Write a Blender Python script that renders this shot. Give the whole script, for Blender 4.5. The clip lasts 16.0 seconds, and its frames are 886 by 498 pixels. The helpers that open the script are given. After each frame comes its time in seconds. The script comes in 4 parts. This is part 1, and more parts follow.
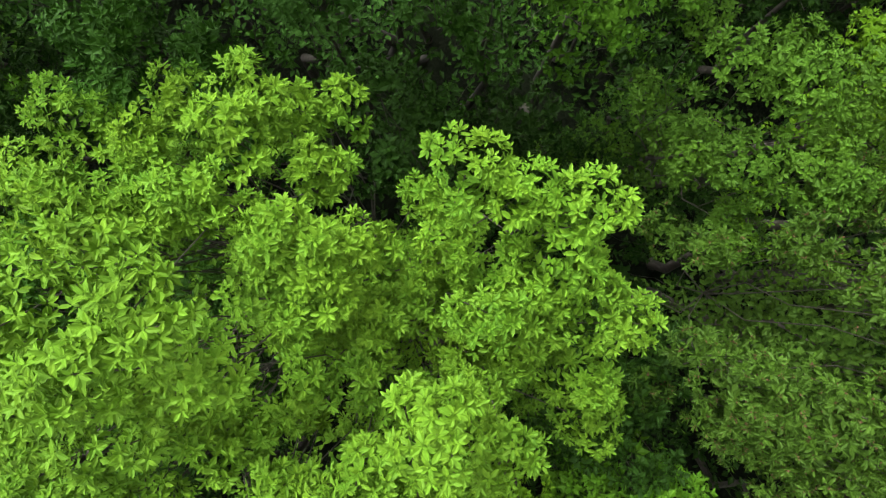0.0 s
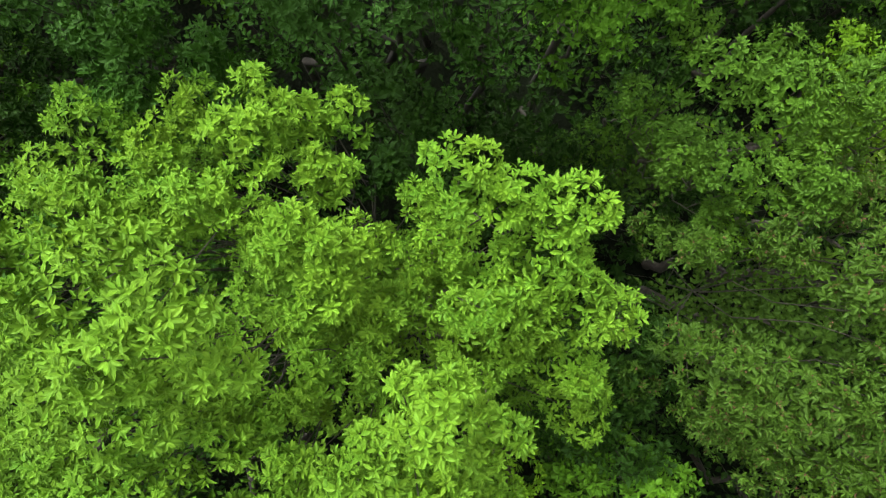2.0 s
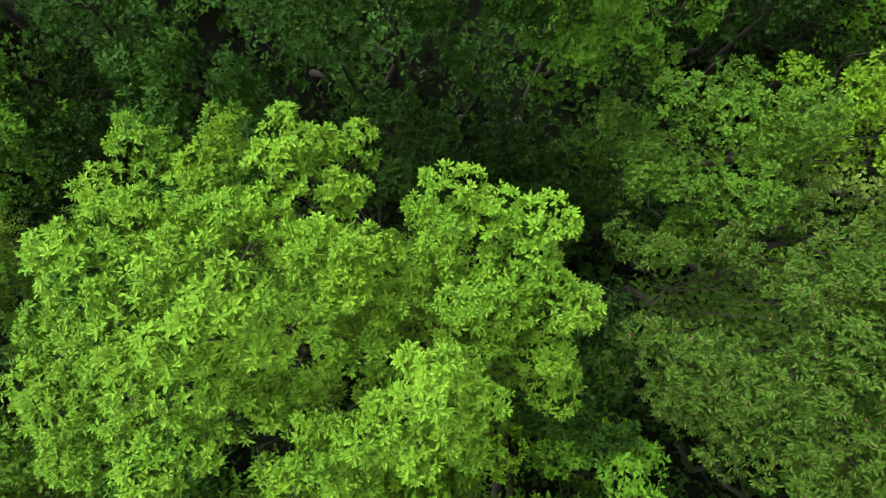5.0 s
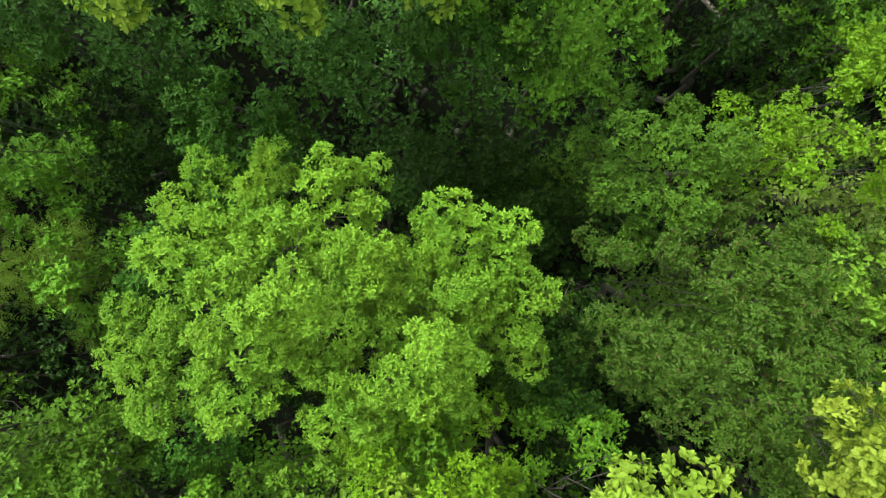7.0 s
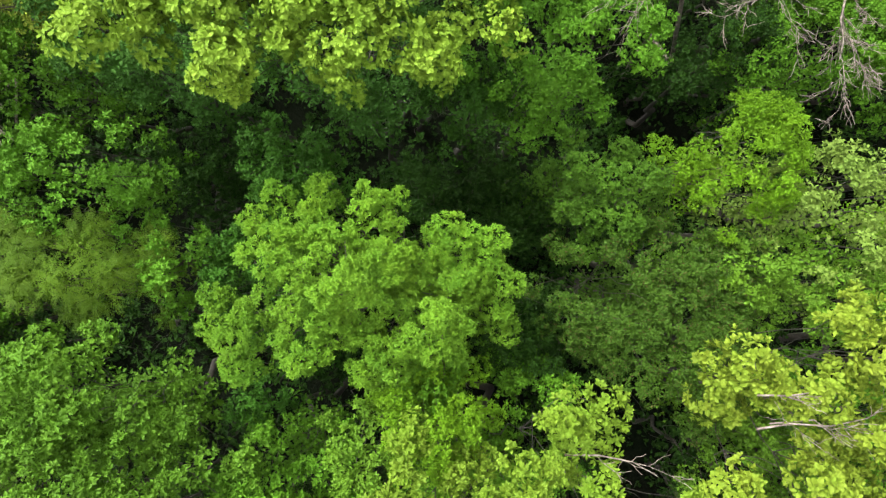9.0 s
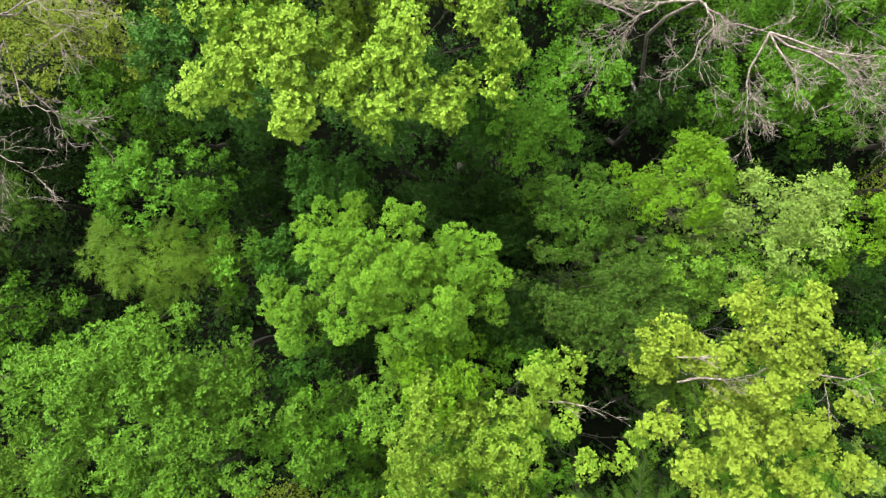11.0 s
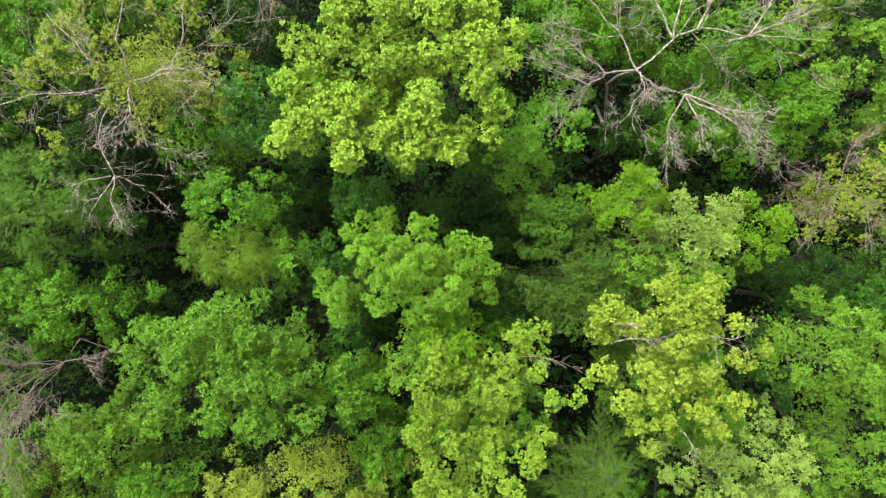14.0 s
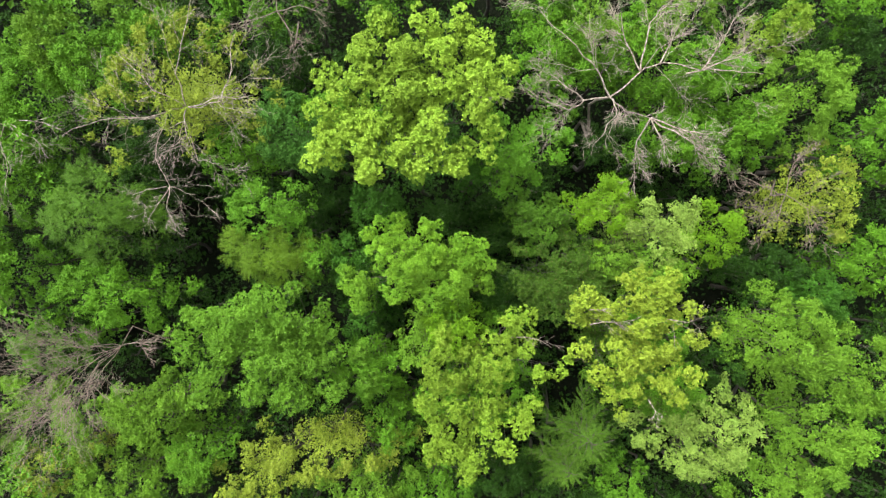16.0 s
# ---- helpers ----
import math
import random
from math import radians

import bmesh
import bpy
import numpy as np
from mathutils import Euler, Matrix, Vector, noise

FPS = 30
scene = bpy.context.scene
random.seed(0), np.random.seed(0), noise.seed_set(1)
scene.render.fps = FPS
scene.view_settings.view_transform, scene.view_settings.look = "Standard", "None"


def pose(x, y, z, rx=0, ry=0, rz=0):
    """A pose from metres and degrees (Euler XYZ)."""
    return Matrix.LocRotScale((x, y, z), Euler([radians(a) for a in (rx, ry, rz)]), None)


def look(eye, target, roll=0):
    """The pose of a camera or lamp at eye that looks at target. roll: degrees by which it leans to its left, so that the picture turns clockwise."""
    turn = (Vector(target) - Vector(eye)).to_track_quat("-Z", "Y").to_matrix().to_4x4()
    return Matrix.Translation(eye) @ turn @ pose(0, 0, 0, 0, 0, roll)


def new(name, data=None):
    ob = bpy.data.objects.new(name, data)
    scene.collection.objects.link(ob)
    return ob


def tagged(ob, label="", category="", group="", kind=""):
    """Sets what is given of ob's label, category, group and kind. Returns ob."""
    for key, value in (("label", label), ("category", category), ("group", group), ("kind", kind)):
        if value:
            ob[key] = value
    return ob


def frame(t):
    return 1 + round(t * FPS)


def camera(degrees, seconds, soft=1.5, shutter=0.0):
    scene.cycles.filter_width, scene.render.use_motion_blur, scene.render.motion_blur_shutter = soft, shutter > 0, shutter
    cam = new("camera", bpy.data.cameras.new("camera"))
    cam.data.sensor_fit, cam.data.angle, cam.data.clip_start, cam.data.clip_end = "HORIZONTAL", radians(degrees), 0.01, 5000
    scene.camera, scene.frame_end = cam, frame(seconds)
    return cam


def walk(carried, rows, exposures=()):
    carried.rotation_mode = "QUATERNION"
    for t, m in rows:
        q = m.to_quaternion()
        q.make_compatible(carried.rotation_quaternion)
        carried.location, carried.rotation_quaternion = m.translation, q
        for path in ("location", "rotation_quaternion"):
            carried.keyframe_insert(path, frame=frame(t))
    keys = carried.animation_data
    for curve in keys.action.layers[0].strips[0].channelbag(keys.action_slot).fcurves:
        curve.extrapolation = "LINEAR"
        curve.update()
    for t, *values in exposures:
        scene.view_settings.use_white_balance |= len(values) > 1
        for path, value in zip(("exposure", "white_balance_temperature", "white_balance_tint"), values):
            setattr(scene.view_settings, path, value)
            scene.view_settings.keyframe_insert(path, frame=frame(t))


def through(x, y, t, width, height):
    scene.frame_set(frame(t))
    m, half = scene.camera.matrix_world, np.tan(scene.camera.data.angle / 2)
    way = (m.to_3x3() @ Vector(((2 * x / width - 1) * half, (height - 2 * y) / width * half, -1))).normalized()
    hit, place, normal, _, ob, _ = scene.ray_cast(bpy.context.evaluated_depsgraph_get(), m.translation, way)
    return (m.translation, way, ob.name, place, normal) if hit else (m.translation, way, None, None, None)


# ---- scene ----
# A drone looks straight down on a mixed broadleaf wood and climbs from just above one crown to about 25 m over the canopy.
cam = camera(75.0, 16.0, soft=1.35)
# seconds, x, y, height, turn about the plumb line
PATH = [
    (0.0, -0.000, -0.000, 20.000, -0.000),
    (0.5, 0.015, 0.003, 20.070, -0.006),
    (1.0, 0.024, 0.002, 20.162, -0.010),
    (1.5, 0.029, -0.003, 20.254, -0.012),
    (2.0, 0.033, -0.005, 20.353, -0.009),
    (2.5, 0.038, -0.006, 20.459, -0.002),
    (3.0, 0.044, 0.001, 20.602, 0.011),
    (3.5, 0.054, 0.006, 20.774, 0.033),
    (4.0, 0.063, 0.012, 20.989, 0.058),
    (6.5, 0.104, 0.068, 22.822, 0.170),
    (7.0, 0.117, 0.066, 23.568, 0.177),
    (7.5, 0.129, 0.080, 24.438, 0.182),
    (8.0, 0.120, 0.095, 25.447, 0.193),
    (8.5, 0.102, 0.105, 26.405, 0.220),
    (9.0, 0.076, 0.126, 27.424, 0.266),
    (11.5, -0.183, 0.159, 32.491, 0.826),
    (12.0, -0.226, 0.160, 33.559, 0.860),
    (12.5, -0.263, 0.152, 34.552, 0.868),
    (13.0, -0.319, 0.144, 35.626, 0.863),
    (13.5, -0.375, 0.147, 36.638, 0.852),
    (14.0, -0.436, 0.147, 37.741, 0.840),
    (14.5, -0.491, 0.143, 38.765, 0.824),
    (15.0, -0.545, 0.132, 39.852, 0.807),
    (15.5, -0.600, 0.112, 40.891, 0.789),
    (16.0, -0.651, 0.093, 42.000, 0.775),
]
walk(cam, [(t, pose(x, y, z, 0, 0, turn)) for t, x, y, z, turn in PATH], exposures=[(0.0, 2.12), (4.0, 2.12), (9.0, 2.25), (16.0, 2.45)])

# ---- overcast daylight ----
world = bpy.data.worlds.new("overcast_sky")
scene.world = world
world.use_nodes = True
wn, wl = world.node_tree.nodes, world.node_tree.links
sky = wn.new("ShaderNodeTexSky")
sky.sky_type, sky.sun_disc = "NISHITA", False
sky.sun_elevation, sky.sun_rotation = radians(52), radians(-40)
sky.air_density, sky.dust_density, sky.ozone_density = 1.0, 5.0, 1.0
grey = wn.new("ShaderNodeHueSaturation")
grey.inputs["Saturation"].default_value = 0.03
wl.new(sky.outputs[0], grey.inputs["Color"])
wl.new(grey.outputs[0], wn["Background"].inputs[0])
wn["Background"].inputs[1].default_value = 0.13
sun_data = bpy.data.lights.new("sun", "SUN")
sun_data.energy, sun_data.angle, sun_data.color = 1.1, radians(36), (1.0, 0.985, 0.95)
sun = new("sun", sun_data)
sun.matrix_basis = look((-20 * math.sin(radians(40)), 20 * math.cos(radians(40)), 20 * math.tan(radians(52)) + 10), (0, 0, 10))

# ---- materials ----


def nodes_of(name):
    m = bpy.data.materials.new(name)
    m.use_nodes = True
    t = m.node_tree
    return m, t.nodes, t.links, t.nodes["Principled BSDF"]


def leaf_material(name, young, old, patch=0.6, through=0.07, rough=0.6, scale=1.3):
    """Leaves between an old and a young colour: each leaf by itself, whole shoots by a coarse noise."""
    m, n, l, bsdf = nodes_of(name)
    geo = n.new("ShaderNodeNewGeometry")
    info = n.new("ShaderNodeObjectInfo")
    where = n.new("ShaderNodeTexCoord")
    coarse = n.new("ShaderNodeTexNoise")
    coarse.inputs["Scale"].default_value, coarse.inputs["Detail"].default_value = scale, 3.0
    l.new(where.outputs["Object"], coarse.inputs["Vector"])
    spread = n.new("ShaderNodeMapRange")
    spread.inputs["From Min"].default_value, spread.inputs["From Max"].default_value = 0.3, 0.7
    l.new(coarse.outputs[0], spread.inputs["Value"])
    pick = n.new("ShaderNodeMix")
    pick.inputs[0].default_value = patch
    l.new(geo.outputs["Random Per Island"], pick.inputs[2])
    l.new(spread.outputs[0], pick.inputs[3])
    colour = n.new("ShaderNodeMix")
    colour.data_type = "RGBA"
    colour.inputs[6].default_value, colour.inputs[7].default_value = (*old, 1), (*young, 1)
    l.new(pick.outputs[0], colour.inputs[0])
    tone = n.new("ShaderNodeHueSaturation")
    shade = n.new("ShaderNodeMapRange")
    shade.inputs["To Min"].default_value, shade.inputs["To Max"].default_value = 0.85, 1.15
    l.new(info.outputs["Random"], shade.inputs["Value"])
    l.new(shade.outputs[0], tone.inputs["Value"])
    l.new(colour.outputs[2], tone.inputs["Color"])
    veins = n.new("ShaderNodeTexNoise")
    veins.inputs["Scale"].default_value = 60
    l.new(where.outputs["Object"], veins.inputs["Vector"])
    bump = n.new("ShaderNodeBump")
    bump.inputs["Strength"].default_value, bump.inputs["Distance"].default_value = 0.25, 0.01
    l.new(veins.outputs[0], bump.inputs["Height"])
    l.new(bump.outputs[0], bsdf.inputs["Normal"])
    l.new(tone.outputs[0], bsdf.inputs["Base Color"])
    bsdf.inputs["Roughness"].default_value, bsdf.inputs["Specular IOR Level"].default_value = rough, 0.1
    thin = n.new("ShaderNodeBsdfTranslucent")
    warm = n.new("ShaderNodeMix")
    warm.data_type, warm.blend_type = "RGBA", "MULTIPLY"
    warm.inputs[0].default_value = 1.0
    warm.inputs[7].default_value = (1.0, 1.12, 0.4, 1)
    l.new(tone.outputs[0], warm.inputs[6])
    l.new(warm.outputs[2], thin.inputs["Color"])
    mix = n.new("ShaderNodeMixShader")
    mix.inputs[0].default_value = through
    l.new(bsdf.outputs[0], mix.inputs[1])
    l.new(thin.outputs[0], mix.inputs[2])
    l.new(mix.outputs[0], n["Material Output"].inputs["Surface"])
    return m


def bark_material(name, dark, light, scale=14.0):
    m, n, l, bsdf = nodes_of(name)
    where = n.new("ShaderNodeTexCoord")
    grain = n.new("ShaderNodeTexNoise")
    grain.inputs["Scale"].default_value, grain.inputs["Detail"].default_value = scale, 6.0
    l.new(where.outputs["Object"], grain.inputs["Vector"])
    ramp = n.new("ShaderNodeValToRGB")
    ramp.color_ramp.elements[0].position, ramp.color_ramp.elements[1].position = 0.35, 0.68
    ramp.color_ramp.elements[0].color, ramp.color_ramp.elements[1].color = (*dark, 1), (*light, 1)
    l.new(grain.outputs[0], ramp.inputs[0])
    l.new(ramp.outputs[0], bsdf.inputs["Base Color"])
    bump = n.new("ShaderNodeBump")
    bump.inputs["Strength"].default_value, bump.inputs["Distance"].default_value = 0.6, 0.02
    l.new(grain.outputs[0], bump.inputs["Height"])
    l.new(bump.outputs[0], bsdf.inputs["Normal"])
    bsdf.inputs["Roughness"].default_value = 0.9
    return m


def ground_material():
    m, n, l, bsdf = nodes_of("shade_dark_litter")
    where = n.new("ShaderNodeTexCoord")
    fine, broad = n.new("ShaderNodeTexVoronoi"), n.new("ShaderNodeTexNoise")
    fine.inputs["Scale"].default_value, broad.inputs["Scale"].default_value = 9.0, 0.4
    broad.inputs["Detail"].default_value = 6.0
    l.new(where.outputs["Object"], fine.inputs["Vector"])
    l.new(where.outputs["Object"], broad.inputs["Vector"])
    litter, shade_green = n.new("ShaderNodeMix"), n.new("ShaderNodeMix")
    litter.data_type = shade_green.data_type = "RGBA"
    # near black to hold the shade under the trees; bare litter is far lighter
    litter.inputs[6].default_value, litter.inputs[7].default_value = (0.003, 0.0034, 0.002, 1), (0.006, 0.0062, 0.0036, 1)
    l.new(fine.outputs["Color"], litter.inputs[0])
    # greenish patches, blackened for the same shade
    shade_green.inputs[7].default_value = (0.003, 0.006, 0.002, 1)
    l.new(litter.outputs[2], shade_green.inputs[6])
    l.new(broad.outputs[0], shade_green.inputs[0])
    l.new(shade_green.outputs[2], bsdf.inputs["Base Color"])
    bump = n.new("ShaderNodeBump")
    bump.inputs["Distance"].default_value = 0.03
    l.new(fine.outputs["Distance"], bump.inputs["Height"])
    l.new(bump.outputs[0], bsdf.inputs["Normal"])
    bsdf.inputs["Roughness"].default_value, bsdf.inputs["Specular IOR Level"].default_value = 0.95, 0.05
    return m


LEAF_ASH = leaf_material("fresh_green_leaves", (0.1020, 0.1960, 0.0106), (0.0480, 0.1280, 0.0072))
LEAF_MAPLE = leaf_material("yellow_green_leaves", (0.1498, 0.2312, 0.0205), (0.1029, 0.1917, 0.0148))
LEAF_GOLD = leaf_material("golden_green_leaves", (0.1426, 0.1900, 0.0166), (0.0970, 0.1580, 0.0115))
LEAF_PALE = leaf_material("pale_green_leaves", (0.1070, 0.1699, 0.0130), (0.0748, 0.1395, 0.0093))
LEAF_SILVER = leaf_material("silvery_green_leaves", (0.1250, 0.1880, 0.0300), (0.0860, 0.1500, 0.0210))
LEAF_OAK = leaf_material("mid_green_leaves", (0.0587, 0.1412, 0.0066), (0.0411, 0.1119, 0.0052))
LEAF_OAKLIGHT = leaf_material("light_mid_green_leaves", (0.0783, 0.1550, 0.0102), (0.0522, 0.1216, 0.0074))
LEAF_BROAD = leaf_material("strong_green_leaves", (0.0640, 0.1382, 0.0083), (0.0436, 0.1097, 0.0065))
LEAF_LIME = leaf_material("soft_green_leaves", (0.0645, 0.1547, 0.0088), (0.0462, 0.1272, 0.0070))
LEAF_BLUE = leaf_material("bluish_green_leaves", (0.0392, 0.1022, 0.0129), (0.0289, 0.0868, 0.0097))
# a dark green lowered further: the shade of gaps is in this colour
LEAF_DARKSHADE = leaf_material("dark_green_shade_leaves", (0.0125, 0.0374, 0.0021), (0.0093, 0.0305, 0.0019))
LEAF_BUDDED = leaf_material("dull_olive_green_leaves", (0.0372, 0.0792, 0.0063), (0.0222, 0.0528, 0.0041))
LEAF_ELMBRIGHT = leaf_material("clear_green_leaves", (0.0528, 0.1173, 0.0080), (0.0312, 0.0805, 0.0052))
LEAF_LARCH = leaf_material("olive_feathery_leaves", (0.0558, 0.1020, 0.0043), (0.0370, 0.0804, 0.0037))
LEAF_LARCHDARK = leaf_material("dark_olive_feathery_leaves", (0.0418, 0.0918, 0.0056), (0.0285, 0.0713, 0.0047))
LEAF_ACACIA = leaf_material("lime_green_leaves", (0.0856, 0.1721, 0.0050), (0.0645, 0.1499, 0.0041))
LEAF_BIRCH = leaf_material("yellow_olive_leaves", (0.1431, 0.1827, 0.0176), (0.0952, 0.1442, 0.0126))
NEEDLES = leaf_material("green_conifer_needles", (0.0440, 0.0920, 0.0062), (0.0300, 0.0700, 0.0048))
BUD = leaf_material("reddish_buds", (0.1020, 0.0485, 0.0306), (0.0804, 0.0392, 0.0248), through=0.05)
LEAF_ELM = leaf_material("deep_green_leaves", (0.0263, 0.0780, 0.0052), (0.0180, 0.0606, 0.0040))


BARK = bark_material("grey_brown_bark", (0.020, 0.017, 0.012), (0.050, 0.042, 0.031))
DEAD = bark_material("bleached_dead_wood", (0.06, 0.043, 0.033), (0.25, 0.21, 0.175), 9.0)
TWIG = bark_material("brown_dead_twigs", (0.06, 0.043, 0.032), (0.17, 0.13, 0.105), 9.0)

# ---- building blocks ----


def raw_mesh(name, verts, faces, material, smooth=False):
    """A mesh of triangles or quads from arrays."""
    verts, faces = np.asarray(verts, np.float32), np.asarray(faces, np.int32)
    me = bpy.data.meshes.new(name)
    k = faces.shape[1]
    me.vertices.add(len(verts))
    me.vertices.foreach_set("co", verts.ravel())
    me.loops.add(faces.size)
    me.loops.foreach_set("vertex_index", faces.ravel())
    me.polygons.add(len(faces))
    me.polygons.foreach_set("loop_start", np.arange(0, faces.size, k, dtype=np.int32))
    me.polygons.foreach_set("use_smooth", np.full(len(faces), smooth))
    me.materials.append(material)
    me.update(calc_edges=True)
    return me


def child(name, me, parent, label=""):
    ob = new(name, me)
    ob.parent = parent
    return tagged(ob, label)


def unit(v):
    return v / np.maximum(np.linalg.norm(v, axis=-1, keepdims=True), 1e-9)


def across(axis):
    """Two directions at right angles to each axis and to one another."""
    ref = np.where(np.abs(axis[:, 2:3]) < 0.9, [[0.0, 0.0, 1.0]], [[1.0, 0.0, 0.0]])
    one = unit(np.cross(ref, axis))
    return one, np.cross(axis, one)


def bent(a, b, rng, sag=0.12, steps=5):
    """A crooked way from a to b, that rises first."""
    a, b = np.asarray(a, float), np.asarray(b, float)
    s = np.linspace(0, 1, steps)[:, None]
    size = np.linalg.norm(b - a)
    way = a + (b - a) * s + np.sin(s * math.pi) * np.array([0, 0, -sag * size])
    way[1:-1] += rng.normal(0, 0.05 * size, (steps - 2, 3))
    return way


def tubes(ways, sides=6):
    """One mesh of tapered tubes: each way is (points, radius at the start, radius at the end)."""
    verts, faces, base = [], [], 0
    for pts, r0, r1 in ways:
        pts = np.asarray(pts, float)
        n = len(pts)
        run = unit(np.gradient(pts, axis=0))
        one, two = across(run)
        r = np.linspace(r0, r1, n)[:, None, None]
        a = np.linspace(0, 2 * math.pi, sides, endpoint=False)
        ring = pts[:, None] + r * (np.cos(a)[None, :, None] * one[:, None] + np.sin(a)[None, :, None] * two[:, None])
        verts.append(ring.reshape(-1, 3))
        i, j = np.meshgrid(np.arange(n - 1), np.arange(sides), indexing="ij")
        k = (j + 1) % sides
        faces.append(base + np.stack([i * sides + j, i * sides + k, (i + 1) * sides + k, (i + 1) * sides + j], -1).reshape(-1, 4))
        base += n * sides
    return np.concatenate(verts), np.concatenate(faces)


# outline of half a leaf: (way along, way out) between its foot and tip
PLAIN = [(0.0, 0.0), (0.45, 0.5), (1.0, 0.0)]
OVAL = [(0.0, 0.0), (0.3, 0.44), (0.7, 0.42), (1.0, 0.0)]


def leaves(pos, way, up, length, width, rng, outline=PLAIN, fold=0.28, droop=0.18):
    """Folded leaves, each an island of its own: feet, directions, upper sides."""
    n, k = len(pos), len(outline)
    side = unit(np.cross(way, up))
    over = np.cross(side, way)
    s = np.array([p[0] for p in outline])[None, :, None]
    o = np.array([p[1] for p in outline])[None, :, None]
    ln, wd = length[:, None, None], width[:, None, None]
    bow = -droop * ln * s ** 2
    rib = pos[:, None] + way[:, None] * ln * s + over[:, None] * bow
    lift = over[:, None] * (o * wd * fold)
    left, right = rib + side[:, None] * o * wd + lift, rib - side[:, None] * o * wd + lift
    # vertices: the rib's k points, then the inner ones of the two sides
    if k == 3:
        verts = np.stack([rib[:, 0], left[:, 1], rib[:, 2], right[:, 1]], axis=1)
        faces = (np.arange(n) * 4)[:, None, None] + np.array([[0, 1, 2], [0, 2, 3]])[None]
        return verts.reshape(-1, 3), faces.reshape(-1, 3)
    verts = np.stack([rib[:, 0], left[:, 1], left[:, 2], rib[:, 3], right[:, 2], right[:, 1]], axis=1)
    faces = (np.arange(n) * 6)[:, None, None] + np.array([[0, 1, 2, 3], [0, 3, 4, 5]])[None]
    return verts.reshape(-1, 3), faces.reshape(-1, 4)


def rosettes(pos, axis, flow, sp, rng, outline=PLAIN):
    """A whorl of leaves on every shoot tip."""
    n, k = len(pos), sp["count"]
    one, two = across(axis)
    turn = np.arange(k) * 2.39996 + rng.uniform(0, 6.28, (n, 1)) + rng.normal(0, 0.25, (n, k))
    open_ = np.linspace(sp["open"][0], sp["open"][1], k)[None] + rng.normal(0, 0.14, (n, k))
    way = np.cos(open_)[..., None] * axis[:, None] + np.sin(open_)[..., None] * (
        np.cos(turn)[..., None] * one[:, None] + np.sin(turn)[..., None] * two[:, None])
    way = unit(way + sp.get("lean", 0.7) * flow[:, None])
    up = np.broadcast_to(axis[:, None], way.shape) + rng.normal(0, 0.15, way.shape)
    size = rng.uniform(0.7, 1.15, (n, k)) * rng.uniform(0.8, 1.15, (n, 1)) * np.linspace(0.75, 1.05, k)[None]
    foot = pos[:, None] + way * sp["length"] * 0.12 - axis[:, None] * (np.linspace(0, 0.7, k)[None, :, None] * sp["length"])
    flat = (-1, 3)
    return leaves(foot.reshape(flat), way.reshape(flat), up.reshape(flat), (sp["length"] * size).ravel(),
                  (sp["width"] * size).ravel(), rng, outline, droop=sp.get("droop", 0.18))


def fronds(pos, axis, flow, sp, rng, outline=PLAIN):
    """A drooping twig with two rows of narrow leaflets on every shoot."""
    n, k = len(pos), sp["count"]
    out = axis.copy()
    out[:, 2] = out[:, 2] * 0.25 + rng.normal(-0.05, 0.15, n)
    out = unit(out)
    up = unit(np.array([[0, 0, 1.0]]) + rng.normal(0, 0.25, (n, 3)))
    side = unit(np.cross(out, up))
    s = (np.arange(k) // 2 + 0.5) / (k / 2)
    sign = np.where(np.arange(k) % 2, 1.0, -1.0)
    span = sp["span"] * rng.uniform(0.7, 1.2, (n, 1))
    foot = pos[:, None] + out[:, None] * (span * (s[None] - 0.3))[..., None]
    foot[..., 2] -= 0.25 * span * s[None] ** 2
    way = unit(side[:, None] * sign[None, :, None] + out[:, None] * 0.75 + rng.normal(0, 0.14, (n, k, 3)))
    size = (1.05 - 0.6 * s)[None] * rng.uniform(0.8, 1.2, (n, k))
    flat = (-1, 3)
    ups = np.broadcast_to(up[:, None], way.shape)
    return leaves(foot.reshape(flat), way.reshape(flat), ups.reshape(flat), (sp["length"] * size).ravel(),
                  (sp["width"] * size).ravel(), rng, outline, fold=0.1, droop=0.25)


